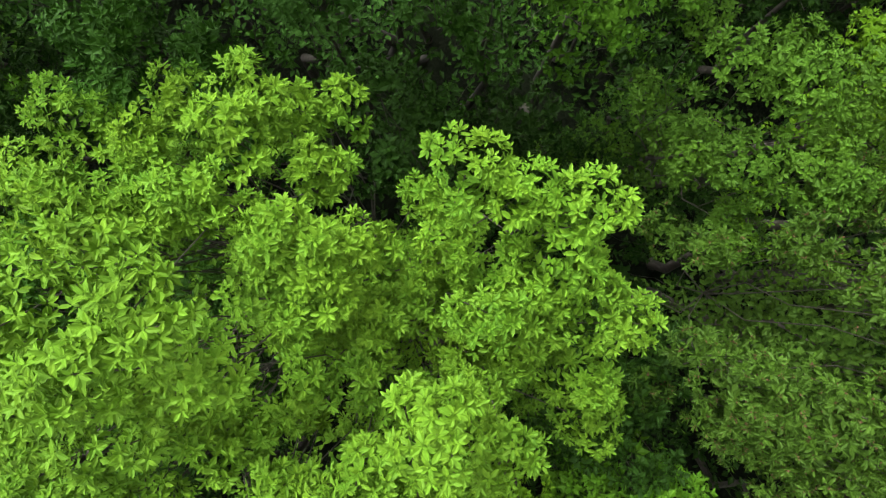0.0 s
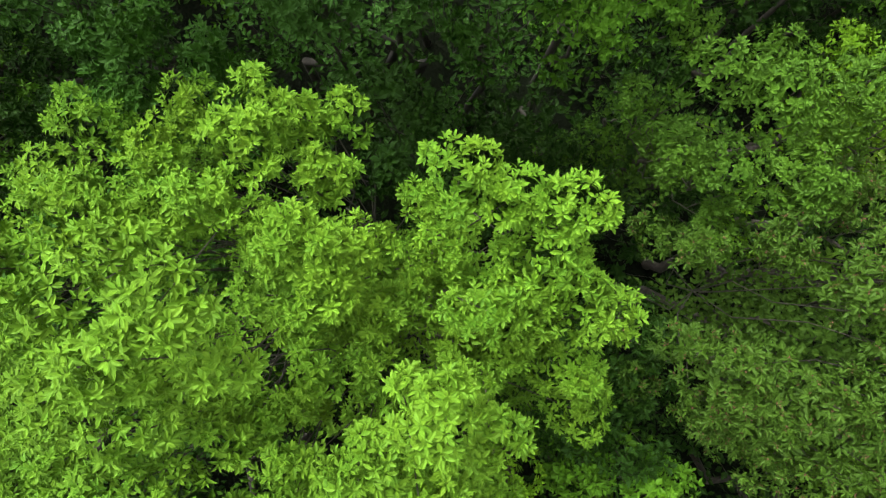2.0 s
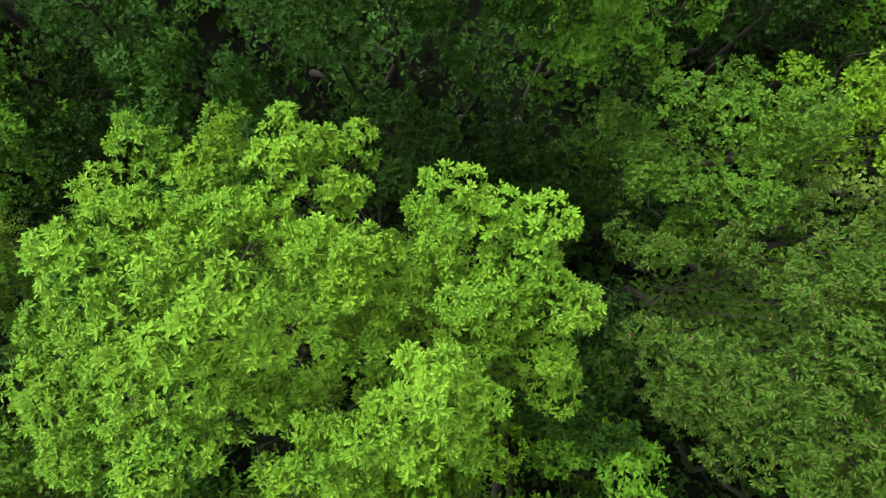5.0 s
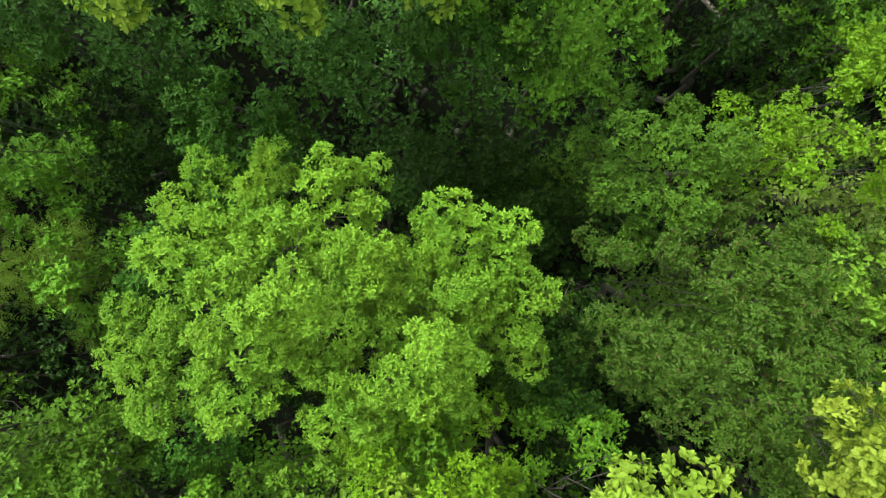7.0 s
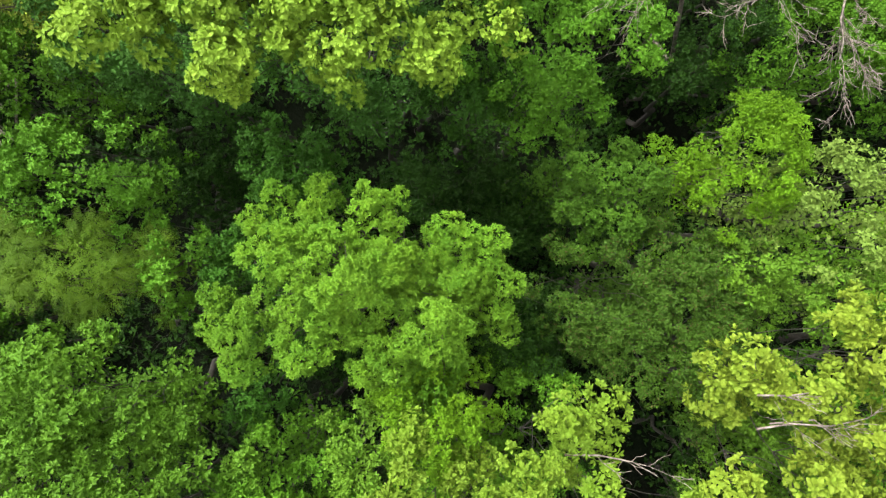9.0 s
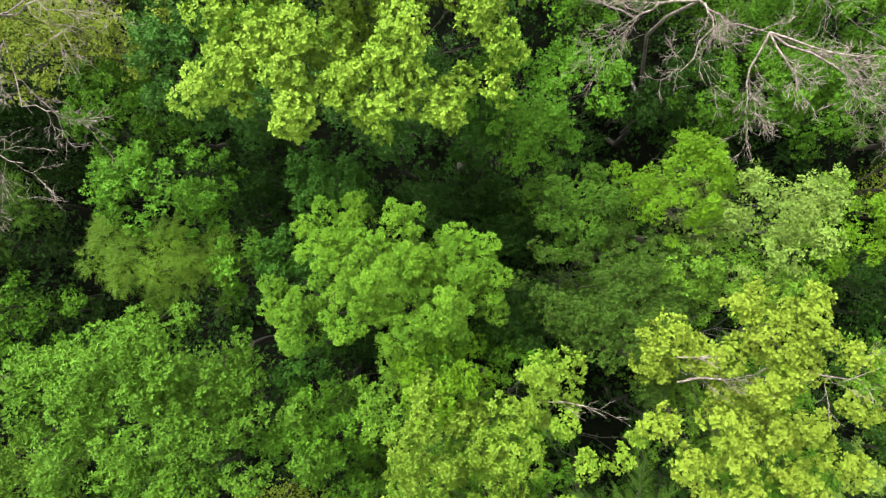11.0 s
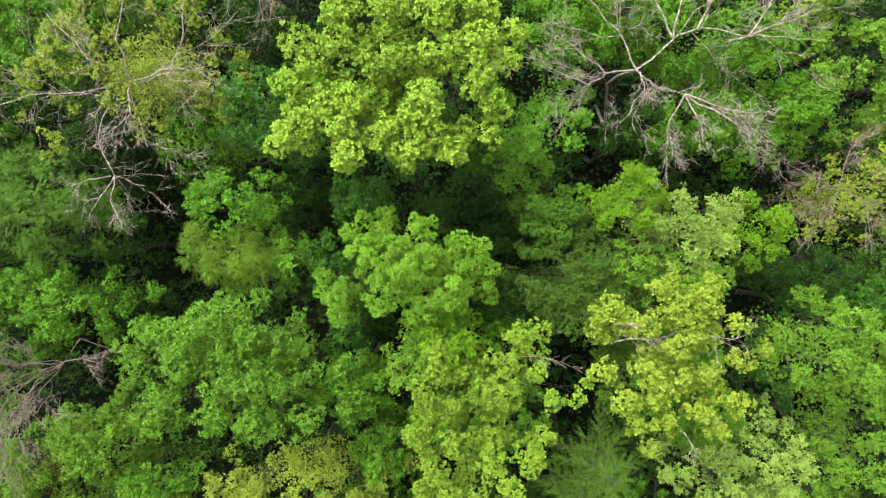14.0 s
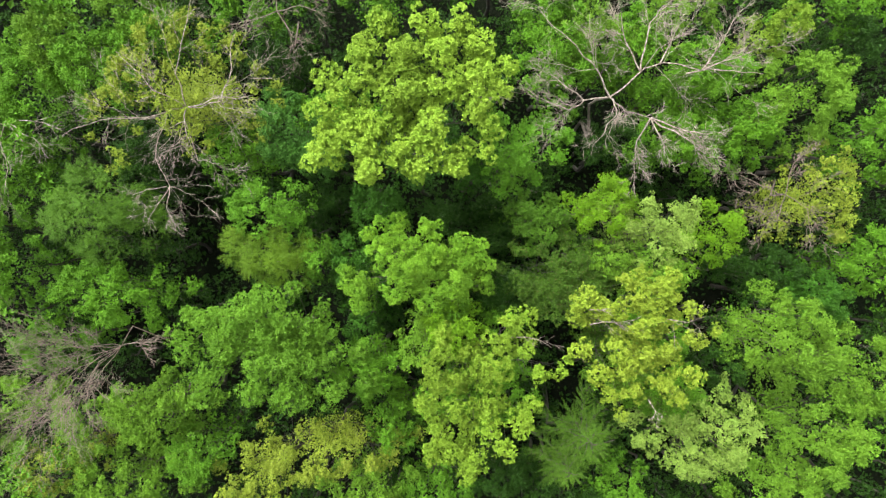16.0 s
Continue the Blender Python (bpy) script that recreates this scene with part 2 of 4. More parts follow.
def shoots(lobes, sp, rng):
    """Shoot tips over domes of foliage that are knobbed like a cauliflower: places, outward directions, and the way their leaves lean."""
    pos, axis, flow = [], [], []
    high, knob = sp.get("high", 1.15), sp.get("knob", 0.8)
    for x, y, z, r in lobes:
        tuft = min(sp.get("tuft", 0.26), 0.72 * r)
        n = max(10, int(2.5 * math.pi * r * r * sp["dense"] / sp["gap"] ** 2))
        up, turn = rng.uniform(-0.3, 1, n), rng.uniform(0, 2 * math.pi, n)
        flat = np.sqrt(1 - up * up)
        d = np.stack([flat * np.cos(turn), flat * np.sin(turn), up], 1)
        # the knobs stand evenly, some higher than others, with hollows between them
        m = max(5, int(2.1 * (r / tuft) ** 2))
        ku = 1 - 1.25 * (np.arange(m) + 0.5) / m
        ka = np.arange(m) * 2.39996 + rng.uniform(0, 6.28)
        k = np.stack([np.sqrt(1 - ku * ku) * np.cos(ka), np.sqrt(1 - ku * ku) * np.sin(ka), ku], 1)
        k = unit(k + rng.normal(0, 0.28 * tuft / r, (m, 3)))
        lift = rng.normal(0, 0.10 + 0.12 * knob, m)
        cosine = d @ k.T
        mine = np.argmax(cosine, axis=1)
        near = np.clip(cosine[np.arange(n), mine], -1, 1)
        q = np.arccos(near) * r / (1.05 * tuft)
        bump = tuft * knob * (np.sqrt(np.clip(1 - q * q, 0, 1)) - 0.75 + lift[mine])
        keep = rng.uniform(0, 1, n) < np.where(q < 0.95, 1.0, 1 - 0.9 * knob)
        inner = np.where(rng.uniform(0, 1, n) < sp.get("inside", 0.08), rng.uniform(0.55, 0.85, n), rng.uniform(0.96, 1.04, n))
        p = np.array([x, y, z - r * high]) + d * ((r + bump) * inner)[:, None] * [1, 1, high]
        away = unit(d - k[mine] * near[:, None])
        tilt = (np.clip(q, 0, 1) * 0.75 * knob)[:, None]
        down = d * d[:, 2:3] - [0, 0, 1.0]
        a = unit(d * np.cos(tilt) + away * np.sin(tilt) + [0, 0, sp.get("rise", 0.3)] + rng.normal(0, 0.13, (n, 3)))
        pos.append(p[keep])
        axis.append(a[keep])
        flow.append((away * np.clip(q, 0, 1)[:, None] * 0.45 + down * 0.35)[keep])
    return np.concatenate(pos), np.concatenate(axis), np.concatenate(flow)


def bed(lobes, sp, rng):
    """Close-set leaves that lie along the inside of each dome, so that it is as opaque as a full-leaved bough."""
    pos, way, up, size = [], [], [], []
    for x, y, z, r in lobes:
        ln = 0.15 * r + 0.055
        n = int(0.62 * math.pi * r * r / (0.25 * ln * ln))
        d = unit(rng.normal(0, 1, (n, 3)))
        d[:, 2] = np.abs(d[:, 2]) - 0.25
        d = unit(d)
        high = sp.get("high", 1.1)
        pos.append(np.array([x, y, z - r * high]) + d * [1, 1, high] * (r * rng.uniform(0.3, 0.62, n))[:, None])
        way.append(unit(np.cross(d, rng.normal(0, 1, (n, 3))) + d * 0.25))
        up.append(unit(d + rng.normal(0, 0.3, (n, 3))))
        size.append(ln * rng.uniform(0.8, 1.2, n))
    size = np.concatenate(size)
    return leaves(np.concatenate(pos), np.concatenate(way), np.concatenate(up), size, size * 0.46, rng)


# dark hollows between the crowns, where nothing grows high: x, y, radius
HOLES = [
    (2.85, -0.5, 0.4), (-6.2, 1.75, 0.8), (-5.2, 4.05, 0.5), (-1.3, 2.95, 1.1), (1.2, 1.8, 0.8), (2.2, 2.5, 0.45), (5.9, 3.9, 0.9),
    (6.5, 5.4, 0.9), (4.9, -3.9, 0.8), (5.9, -4.2, 0.7), (-7.0, -2.75, 0.8), (-4.5, -4.05, 0.7), (1.95, -1.7, 0.45), (-3.2, -4.3, 0.4),
    (-13.8, -0.75, 0.9), (-14.8, 4.4, 0.9), (13.1, -3.3, 1.1), (-12.3, -8.7, 0.6), (4.8, -9.5, 0.5), (-22.5, 0.4, 0.8), (-9.3, 9.5, 0.9),
    (-6.2, -3.9, 0.7), (15.3, 8.8, 0.9), (11.7, 11.3, 1.1), (11.2, -11.8, 0.5), (-18.8, -4.6, 0.6),
]


def hollow(x, y, more=0.0):
    return any((x - hx) ** 2 + (y - hy) ** 2 < (hr + more) ** 2 for hx, hy, hr in HOLES)


def dome(x, y, top, rx, ry, depth, rng, lobe, fill=1.0, open_=True):
    """Rough domes of foliage for a whole crown, over an uneven round outline."""
    n = max(5, int(fill * 1.2 * rx * ry / lobe ** 2))
    wobble = rng.uniform(0, 6.28, 3)
    out = []
    for i in range(n):
        rho = math.sqrt((i + 0.5) / n)
        a = i * 2.39996 + wobble[0] + rng.normal(0, 0.2)
        edge = 1 + 0.16 * math.sin(2 * a + wobble[1]) + 0.13 * math.sin(3 * a + wobble[2])
        rho_ = min(1.05, rho + rng.normal(0, 0.05)) * edge
        r = lobe * rng.uniform(0.7, 1.3)
        px, py = x + rx * rho_ * math.cos(a) * 0.88, y + ry * rho_ * math.sin(a) * 0.88
        if open_ and hollow(px, py) and len(out) > 3:
            continue
        out.append((px, py, top - 1.35 * depth * rho ** 2.4 - abs(rng.normal(0, 0.2 * depth)), r))
    return out


def lower_tiers(lobes, rng, inner, outer):
    """Domes of shaded foliage under and around the ones that make the top of a crown."""
    mid, top = lobes[:, :2].mean(0), lobes[:, 2].max()
    out = []
    for k in range(inner):
        x, y, z, r = lobes[int(rng.integers(len(lobes)))]
        out.append((x + rng.normal(0, 0.35), y + rng.normal(0, 0.35), z - rng.uniform(0.9, 2.4), r * rng.uniform(0.85, 1.25)))
    for k in range(outer):
        x, y, z, r = lobes[int(rng.integers(len(lobes)))]
        s = rng.uniform(0.5, 0.92)
        drop = rng.uniform(2.2, 6.5)
        out.append((mid[0] + (x - mid[0]) * s, mid[1] + (y - mid[1]) * s, min(z, top - 0.5) - drop, rng.uniform(0.55, 0.9)))
    return np.array(out)


def between(lobes, rng, count, drop):
    """Lower domes in the creases between neighbouring ones."""
    out, tries = [], 0
    while len(out) < count and tries < 40 * count:
        tries += 1
        i, j = rng.integers(len(lobes), size=2)
        one, two = lobes[i], lobes[j]
        far = math.hypot(*(one - two)[:2])
        if i == j or far > 2.6 * (one[3] + two[3]):
            continue
        s = rng.uniform(0.35, 0.65)
        p = one + (two - one) * s
        p[:2] += rng.normal(0, 0.12 * far, 2)
        p[2] = min(one[2], two[2]) - rng.uniform(*drop)
        if any(math.hypot(*(p - q)[:2]) < 0.55 * (p[3] + q[3]) for q in out):
            continue
        p[3] *= rng.uniform(0.8, 1.1)
        out.append(p)
    return np.array(out).reshape(-1, 4)


def core(lobes, sp, rng, dense):
    """Level leaves that fill the inside of a crown below its domes."""
    wide = 4 * math.pi * lobes[:, 0].std() * lobes[:, 1].std() + 1.0
    n = int(dense * wide * (0.16 / sp["length"]) ** 2)
    one, two = lobes[rng.integers(len(lobes), size=n)], lobes[rng.integers(len(lobes), size=n)]
    s = rng.uniform(0, 0.6, n)[:, None]
    p = (one + (two - one) * s)[:, :3] + rng.normal(0, 0.22, (n, 3))
    p[:, 2] = np.minimum(one[:, 2], two[:, 2]) - rng.uniform(1.6, 5.5, n)
    p[:, :2] = lobes[:, :2].mean(0) + 0.5 * (p[:, :2] - lobes[:, :2].mean(0))
    way = unit(rng.normal(0, 1, (n, 3)) * [1, 1, 0.25])
    up = unit(rng.normal(0, 0.35, (n, 3)) + [0, 0, 1.0])
    size = sp["length"] * rng.uniform(1.0, 1.5, n)
    return leaves(p, way, up, size, size * 0.66, rng)


def tree(name, label, lobes, sp, material, seed, foot=None, limbs=6, sprays=0, category="tree", tiers=(8, 10), twigs=0, dense=36, beds=True, crease=0, drop=(0.4, 1.0)):
    """A tapered trunk, limbs that carry domes of foliage, and leaves on every shoot."""
    rng = np.random.default_rng(seed)
    lobes = np.array(lobes, float)
    lobes[:, 3] *= sp.get("plump", 0.82)
    mid = lobes.mean(0)
    foot = foot if foot is not None else (mid[0] * 0.97, mid[1] * 0.97)
    top = lobes[:, 2].max()
    root = new(name)
    root.location = (foot[0], foot[1], 0)
    tagged(root, label, category)
    lobes[:, :2] -= foot
    if crease:
        lobes = np.concatenate([lobes, between(lobes, rng, crease, drop)])
    lower = lower_tiers(lobes, rng, *tiers) if sum(tiers) else np.zeros((0, 4))
    big = 1.15 if sp.get("fine") else 1.2 if sp.get("oval") else 1.5
    shade = dict(sp, length=sp["length"] * big, width=sp["width"] * big, gap=sp["gap"] * (big + 0.62), count=max(6, sp["count"] - 3))
    thick = 0.05 + 0.008 * top
    fork = np.array([0.15 * (mid[0] - foot[0]), 0.15 * (mid[1] - foot[1]), top * 0.5])
    crown_mid = np.array([mid[0] - foot[0], mid[1] - foot[1], min(top - 3.0, lobes[:, 2].min() - 1.0)])
    stem = np.concatenate([bent((0, 0, -0.2), fork, rng, 0, 5), bent(fork, crown_mid, rng, 0, 4)[1:]])
    v, f = tubes([(np.array([(0, 0, -0.2), (0, 0, 0.15)]), thick * 1.6, thick * 1.05), (stem, thick, thick * 0.08)], 9)
    child("trunk", raw_mesh("trunk", v, f, BARK, True), root)
    count = min(limbs, len(lobes))
    turn = np.arctan2(lobes[:, 1] - crown_mid[1], lobes[:, 0] - crown_mid[0])
    groups = np.array_split(np.argsort(turn), count)
    turn = np.arctan2(lower[:, 1] - crown_mid[1], lower[:, 0] - crown_mid[0])
    below = np.array_split(np.argsort(turn), count)
    shape = fronds if sp.get("frond") else rosettes
    outline = OVAL if sp.get("oval") else PLAIN
    made = []
    for g, b in zip(groups, below):
        own, low = lobes[g], lower[b]
        start = fork + (crown_mid - fork) * rng.uniform(0.0, 0.6)
        heart = own[:, :3].mean(0) - [0, 0, 3.0]
        knee = start + (heart - start) * 0.7
        ways = [(bent(start, knee, rng, 0.1), thick * 0.13, thick * 0.06)]
        thin = []
        for lob in own:
            ways.append((bent(knee, lob[:3] - [0, 0, lob[3] * 0.8], rng, 0.12, 4), thick * 0.07, 0.006))
            for q in range(twigs):
                tip = lob[:3] + [*(rng.normal(0, 0.5 * lob[3], 2)), -lob[3] * rng.uniform(0.2 if twigs else 0.4, 0.6)]
                thin.append((bent(lob[:3] - [0, 0, lob[3] * 0.75], tip, rng, 0.1, 3), 0.010, 0.004))
        for lob in low:
            ways.append((bent(start, lob[:3] - [0, 0, lob[3] * 0.6], rng, 0.1, 4), thick * 0.07, 0.008))
        v, f = tubes(ways, 4)
        for way in thin:
            child("twig", raw_mesh("twig", *tubes([way], 4), BARK, True), root)
        limb = child("limb", raw_mesh("limb", v, f, BARK, True), root)
        made.append((limb, *shoots(own, sp, rng), own))
        if len(low):
            v, f = shape(*shoots(low, shade, rng), shade, rng, OVAL if sp.get("oval") else PLAIN)
            child("shaded_foliage", raw_mesh("shaded_foliage", v, f, material), limb)
    v, f = core(lobes, sp, rng, dense) if dense else (None, None)
    if dense:
        child("inner_foliage", raw_mesh("inner_foliage", v, f, material), root)
    if sprays:
        heights = np.concatenate([m[1][:, 2] for m in made])
        level = np.sort(heights)[-min(sprays, len(heights))]
        kinds = []
        for q in range(8):
            v, f = shape(np.zeros((1, 3)), np.array([[0, 0, 1.0]]), np.zeros((1, 3)), sp, rng, outline)
            kinds.append(raw_mesh("leaf_spray", v, f, material))
    for limb, p, a, lean, own in made:
        if sprays:
            single = p[:, 2] >= level
            for q in np.flatnonzero(single):
                ob = child("leaf_spray", kinds[int(rng.integers(8))], limb)
                turned = Vector(a[q]).to_track_quat("Z", "Y").to_matrix().to_4x4()
                ob.matrix_basis = Matrix.Translation(p[q]) @ turned @ pose(0, 0, 0, 0, 0, rng.uniform(0, 360))
            p, a, lean = p[~single], a[~single], lean[~single]
        if len(p):
            v, f = shape(p, a, lean, sp, rng, outline)
            child("foliage", raw_mesh("foliage", v, f, material), limb)
        if sp.get("buds"):
            q = np.repeat(p[::2], 5, axis=0) + rng.normal(0, 0.012, (5 * len(p[::2]), 3))
            d = unit(rng.normal(0, 1, (len(q), 3)) + [0, 0, 0.8])
            size = rng.uniform(0.02, 0.04, len(q))
            v, f = leaves(q + [0, 0, 0.01], d, unit(d + rng.normal(0, 0.5, (len(q), 3))), size, size * 0.5, rng)
            child("new_growth", raw_mesh("new_growth", v, f, BUD), limb, "small reddish buds and young stalks")["kind"] = "stuff"
        if beds:
            v, f = bed(own, sp, rng)
            child("inside_leaves", raw_mesh("inside_leaves", v, f, material), limb)
    return root


# ---- kinds of foliage: leaf size in metres, leaves on a shoot, distance between shoots ----
def kind(material, length, width, count, gap, dense=1.0, **more):
    return dict(material=material, length=length, width=width, count=count, gap=gap, dense=dense, open=(0.5, 1.5), **more)


ASH = kind(LEAF_ASH, 0.085, 0.037, 9, 0.092, oval=True, fine=True, tuft=0.18, knob=0.95, plump=0.84, high=1.4, inside=0.0, rise=0.9, lean=0.45)
ASH["open"] = (0.55, 1.5)
MAPLE = kind(LEAF_MAPLE, 0.125, 0.09, 8, 0.16, oval=True, plump=0.84, tuft=0.36, knob=0.95)
GOLD = kind(LEAF_GOLD, 0.125, 0.09, 8, 0.16, 0.9, oval=True, plump=0.84, tuft=0.34, knob=0.95)
PALE = kind(LEAF_PALE, 0.125, 0.08, 8, 0.16, oval=True, plump=0.8, tuft=0.34, knob=0.95)
SILVER = kind(LEAF_SILVER, 0.135, 0.086, 6, 0.16, tuft=0.32, knob=0.95)
OAK = kind(LEAF_OAK, 0.135, 0.086, 6, 0.165, tuft=0.34, knob=0.95)
OAKLIGHT = kind(LEAF_OAKLIGHT, 0.135, 0.086, 6, 0.165, tuft=0.36, knob=0.95)
LIME = kind(LEAF_LIME, 0.12, 0.078, 7, 0.165, tuft=0.28, knob=0.95)
ELM = kind(LEAF_ELM, 0.13, 0.07, 9, 0.16, oval=True, tuft=0.22)
ELMBRIGHT = kind(LEAF_ELMBRIGHT, 0.088, 0.044, 9, 0.118, rise=0.6, oval=True, tuft=0.22)
BLUE = kind(LEAF_BLUE, 0.135, 0.086, 6, 0.165, tuft=0.32, knob=0.95)
# dark green trees, with the gaps' shade included in the leaf colour
DARKSHADE = kind(LEAF_DARKSHADE, 0.135, 0.086, 6, 0.18, tuft=0.25)
BUDDED = kind(LEAF_BUDDED, 0.102, 0.040, 9, 0.135, rise=0.6, buds=True, oval=True, knob=1.0, plump=0.88, high=1.5, tuft=0.24)
LARCH = kind(LEAF_LARCH, 0.10, 0.030, 16, 0.15, frond=True, span=0.42, tuft=0.35)
LARCHDARK = kind(LEAF_LARCHDARK, 0.10, 0.030, 16, 0.18, frond=True, span=0.42, tuft=0.35)
ACACIA = kind(LEAF_ACACIA, 0.095, 0.052, 8, 0.13, tuft=0.26, knob=0.7)
# undergrowth in the same shade-darkened green
DARKSHADE_LOW = kind(LEAF_DARKSHADE, 0.24, 0.14, 7, 0.40)
# filler foliage in the green that has shade in it
DARKSHADE_FILL = kind(LEAF_DARKSHADE, 0.22, 0.14, 6, 0.56, tuft=0.4)
WOOD = kind(LEAF_OAK, 0.28, 0.17, 6, 0.48, tuft=0.4)
BIRCH = kind(LEAF_BIRCH, 0.10, 0.06, 8, 0.19, 0.9, tuft=0.22)

# ---- ground ----
rng0 = np.random.default_rng(5)
line = np.concatenate([[-2500, -900, -300, -120, -60], np.linspace(-40, 40, 81), [60, 120, 300, 900, 2500]])
gx, gy = np.meshgrid(line, line, indexing="ij")
gz = np.array([0.35 * noise.noise((x * 0.12, y * 0.12, 0.3)) + 0.08 * noise.noise((x * 0.6, y * 0.6, 4.0)) for x, y in zip(gx.ravel(), gy.ravel())])
side = len(line)
gi, gj = np.meshgrid(np.arange(side - 1), np.arange(side - 1), indexing="ij")
gf = np.stack([gi * side + gj, (gi + 1) * side + gj, (gi + 1) * side + gj + 1, gi * side + gj + 1], -1).reshape(-1, 4)
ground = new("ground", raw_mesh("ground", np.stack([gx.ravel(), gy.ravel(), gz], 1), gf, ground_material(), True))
tagged(ground, "forest floor of leaf litter, coloured near black for shade", "ground", kind="structure")

# ---- domes of foliage of the large crowns: x, y, top, radius ----
ASH_NORTH = [
    (-1.51, 1.25, 15.80, 0.32), (-0.97, 1.16, 15.30, 0.31), (-1.52, 0.80, 16.10, 0.35), (-1.89, 0.46, 15.80, 0.33), (-0.99, 0.67, 15.70, 0.28),
    (-1.15, 0.11, 16.10, 0.34), (-0.83, -0.04, 16.10, 0.32), (-0.58, 0.07, 15.80, 0.24), (-0.96, -0.37, 15.90, 0.36),
    (-0.55, -0.57, 15.40, 0.27), (-1.26, 1.15, 15.70, 0.26)
]
ASH_EAST = [
    (0.16, 0.53, 16.10, 0.39), (0.59, 0.40, 15.90, 0.31), (1.01, 0.35, 15.90, 0.31), (1.29, 0.28, 15.90, 0.19), (0.89, -0.12, 15.70, 0.50),
    (0.40, -0.52, 15.80, 0.39), (1.23, -0.45, 15.50, 0.45), (1.66, -0.63, 15.30, 0.25), (0.68, -0.87, 15.20, 0.35), (1.37, -1.25, 14.80, 0.43),
    (1.54, -1.79, 14.30, 0.41), (0.08, -0.05, 15.30, 0.33), (-0.26, -0.48, 15.10, 0.34), (0.26, -1.20, 15.20, 0.32)
]
ASH_SOUTH = [
    (-0.04, -1.12, 16.80, 0.40), (0.45, -1.43, 16.20, 0.35), (-0.63, -1.73, 16.20, 0.41), (-1.16, -1.19, 15.50, 0.35),
    (-0.16, -1.92, 16.10, 0.36), (-1.28, -1.95, 15.80, 0.34), (-1.88, -1.64, 15.80, 0.38), (-1.00, -2.39, 15.60, 0.38),
    (-1.64, -2.50, 15.50, 0.38), (0.41, -2.12, 15.40, 0.36), (-1.69, -1.55, 15.30, 0.30), (-0.74, -1.17, 15.10, 0.30)
]
ASH_WEST = [
    (-1.65, -0.34, 17.20, 0.34), (-2.33, 0.01, 16.60, 0.31), (-2.12, -0.71, 17.00, 0.39), (-1.51, -0.78, 16.60, 0.31),
    (-2.70, -0.47, 16.70, 0.32), (-3.28, -0.15, 16.40, 0.39), (-3.96, 0.02, 15.80, 0.33), (-2.97, -1.16, 16.30, 0.41),
    (-2.43, -1.45, 16.20, 0.39), (-2.79, -2.17, 16.10, 0.41), (-2.34, -2.08, 15.80, 0.33), (-3.22, -1.86, 15.70, 0.35),
    (-3.51, -0.73, 15.90, 0.33), (-2.04, -1.00, 16.30, 0.28)
]
ASH_LOW = [
    (-3.52, 0.35, 15.30, 0.45), (-3.03, 0.52, 15.20, 0.43), (-2.80, 1.00, 14.90, 0.38), (-3.65, 1.30, 14.70, 0.43), (-2.67, 1.62, 14.50, 0.28),
    (-4.74, -2.05, 14.60, 0.57), (-5.32, -1.78, 14.20, 0.48), (-4.67, -2.68, 14.40, 0.56), (-5.46, -1.09, 13.80, 0.48),
    (-2.54, 0.39, 15.20, 0.37), (-4.32, 0.78, 14.40, 0.45), (-4.59, -1.50, 14.20, 0.46)
]
MAPLE_SOUTH = [
    (-6.21, 3.98, 17.90, 0.76), (-4.52, 5.36, 18.00, 0.72), (-3.84, 3.39, 17.80, 0.77), (-4.03, 4.38, 17.80, 0.66), (-3.70, 5.23, 18.20, 0.65),
    (-2.55, 4.40, 17.80, 0.59), (-1.18, 5.24, 18.30, 0.85), (-1.58, 4.63, 18.00, 0.69), (-1.58, 3.79, 17.70, 0.74), (-0.09, 3.77, 17.20, 0.61),
    (0.56, 6.16, 17.90, 0.76), (1.41, 5.39, 17.30, 0.68), (1.29, 4.43, 16.80, 0.55), (-5.36, 4.64, 17.40, 0.64), (-2.95, 4.05, 17.40, 0.54),
    (-0.72, 4.15, 17.50, 0.64)
]
MAPLE_NORTH = [
    (-5.98, 6.02, 17.50, 0.75), (-5.02, 6.63, 17.80, 0.77), (-5.79, 7.49, 17.60, 0.81), (-4.20, 7.27, 18.40, 0.78), (-3.07, 6.50, 18.00, 0.69),
    (-2.09, 6.79, 18.40, 0.78), (-0.66, 7.06, 18.20, 0.78), (1.76, 7.05, 17.20, 0.65), (-4.26, 8.37, 18.20, 0.78), (-2.48, 8.20, 18.80, 0.82),
    (-0.84, 8.24, 18.60, 0.80), (0.71, 7.60, 18.00, 0.76), (0.90, 8.92, 17.40, 0.82), (-3.50, 9.71, 17.80, 0.80), (-1.57, 9.80, 18.00, 0.83),
    (-0.00, 9.98, 17.40, 0.75), (2.06, 8.31, 16.80, 0.59), (-2.82, 5.90, 17.20, 0.65)
]
GOLD_NORTH = [
    (5.71, -1.92, 17.40, 0.61), (6.34, -2.50, 17.40, 0.57), (7.35, -1.23, 17.50, 0.57), (7.88, -1.80, 17.90, 0.66), (8.92, -1.69, 17.90, 0.66),
    (10.06, -2.33, 17.60, 0.49), (9.31, -0.98, 17.30, 0.50), (7.94, -3.08, 18.00, 0.69), (6.84, -2.36, 17.70, 0.56), (5.21, -2.49, 17.00, 0.36),
    (8.38, -2.50, 17.80, 0.59)
]
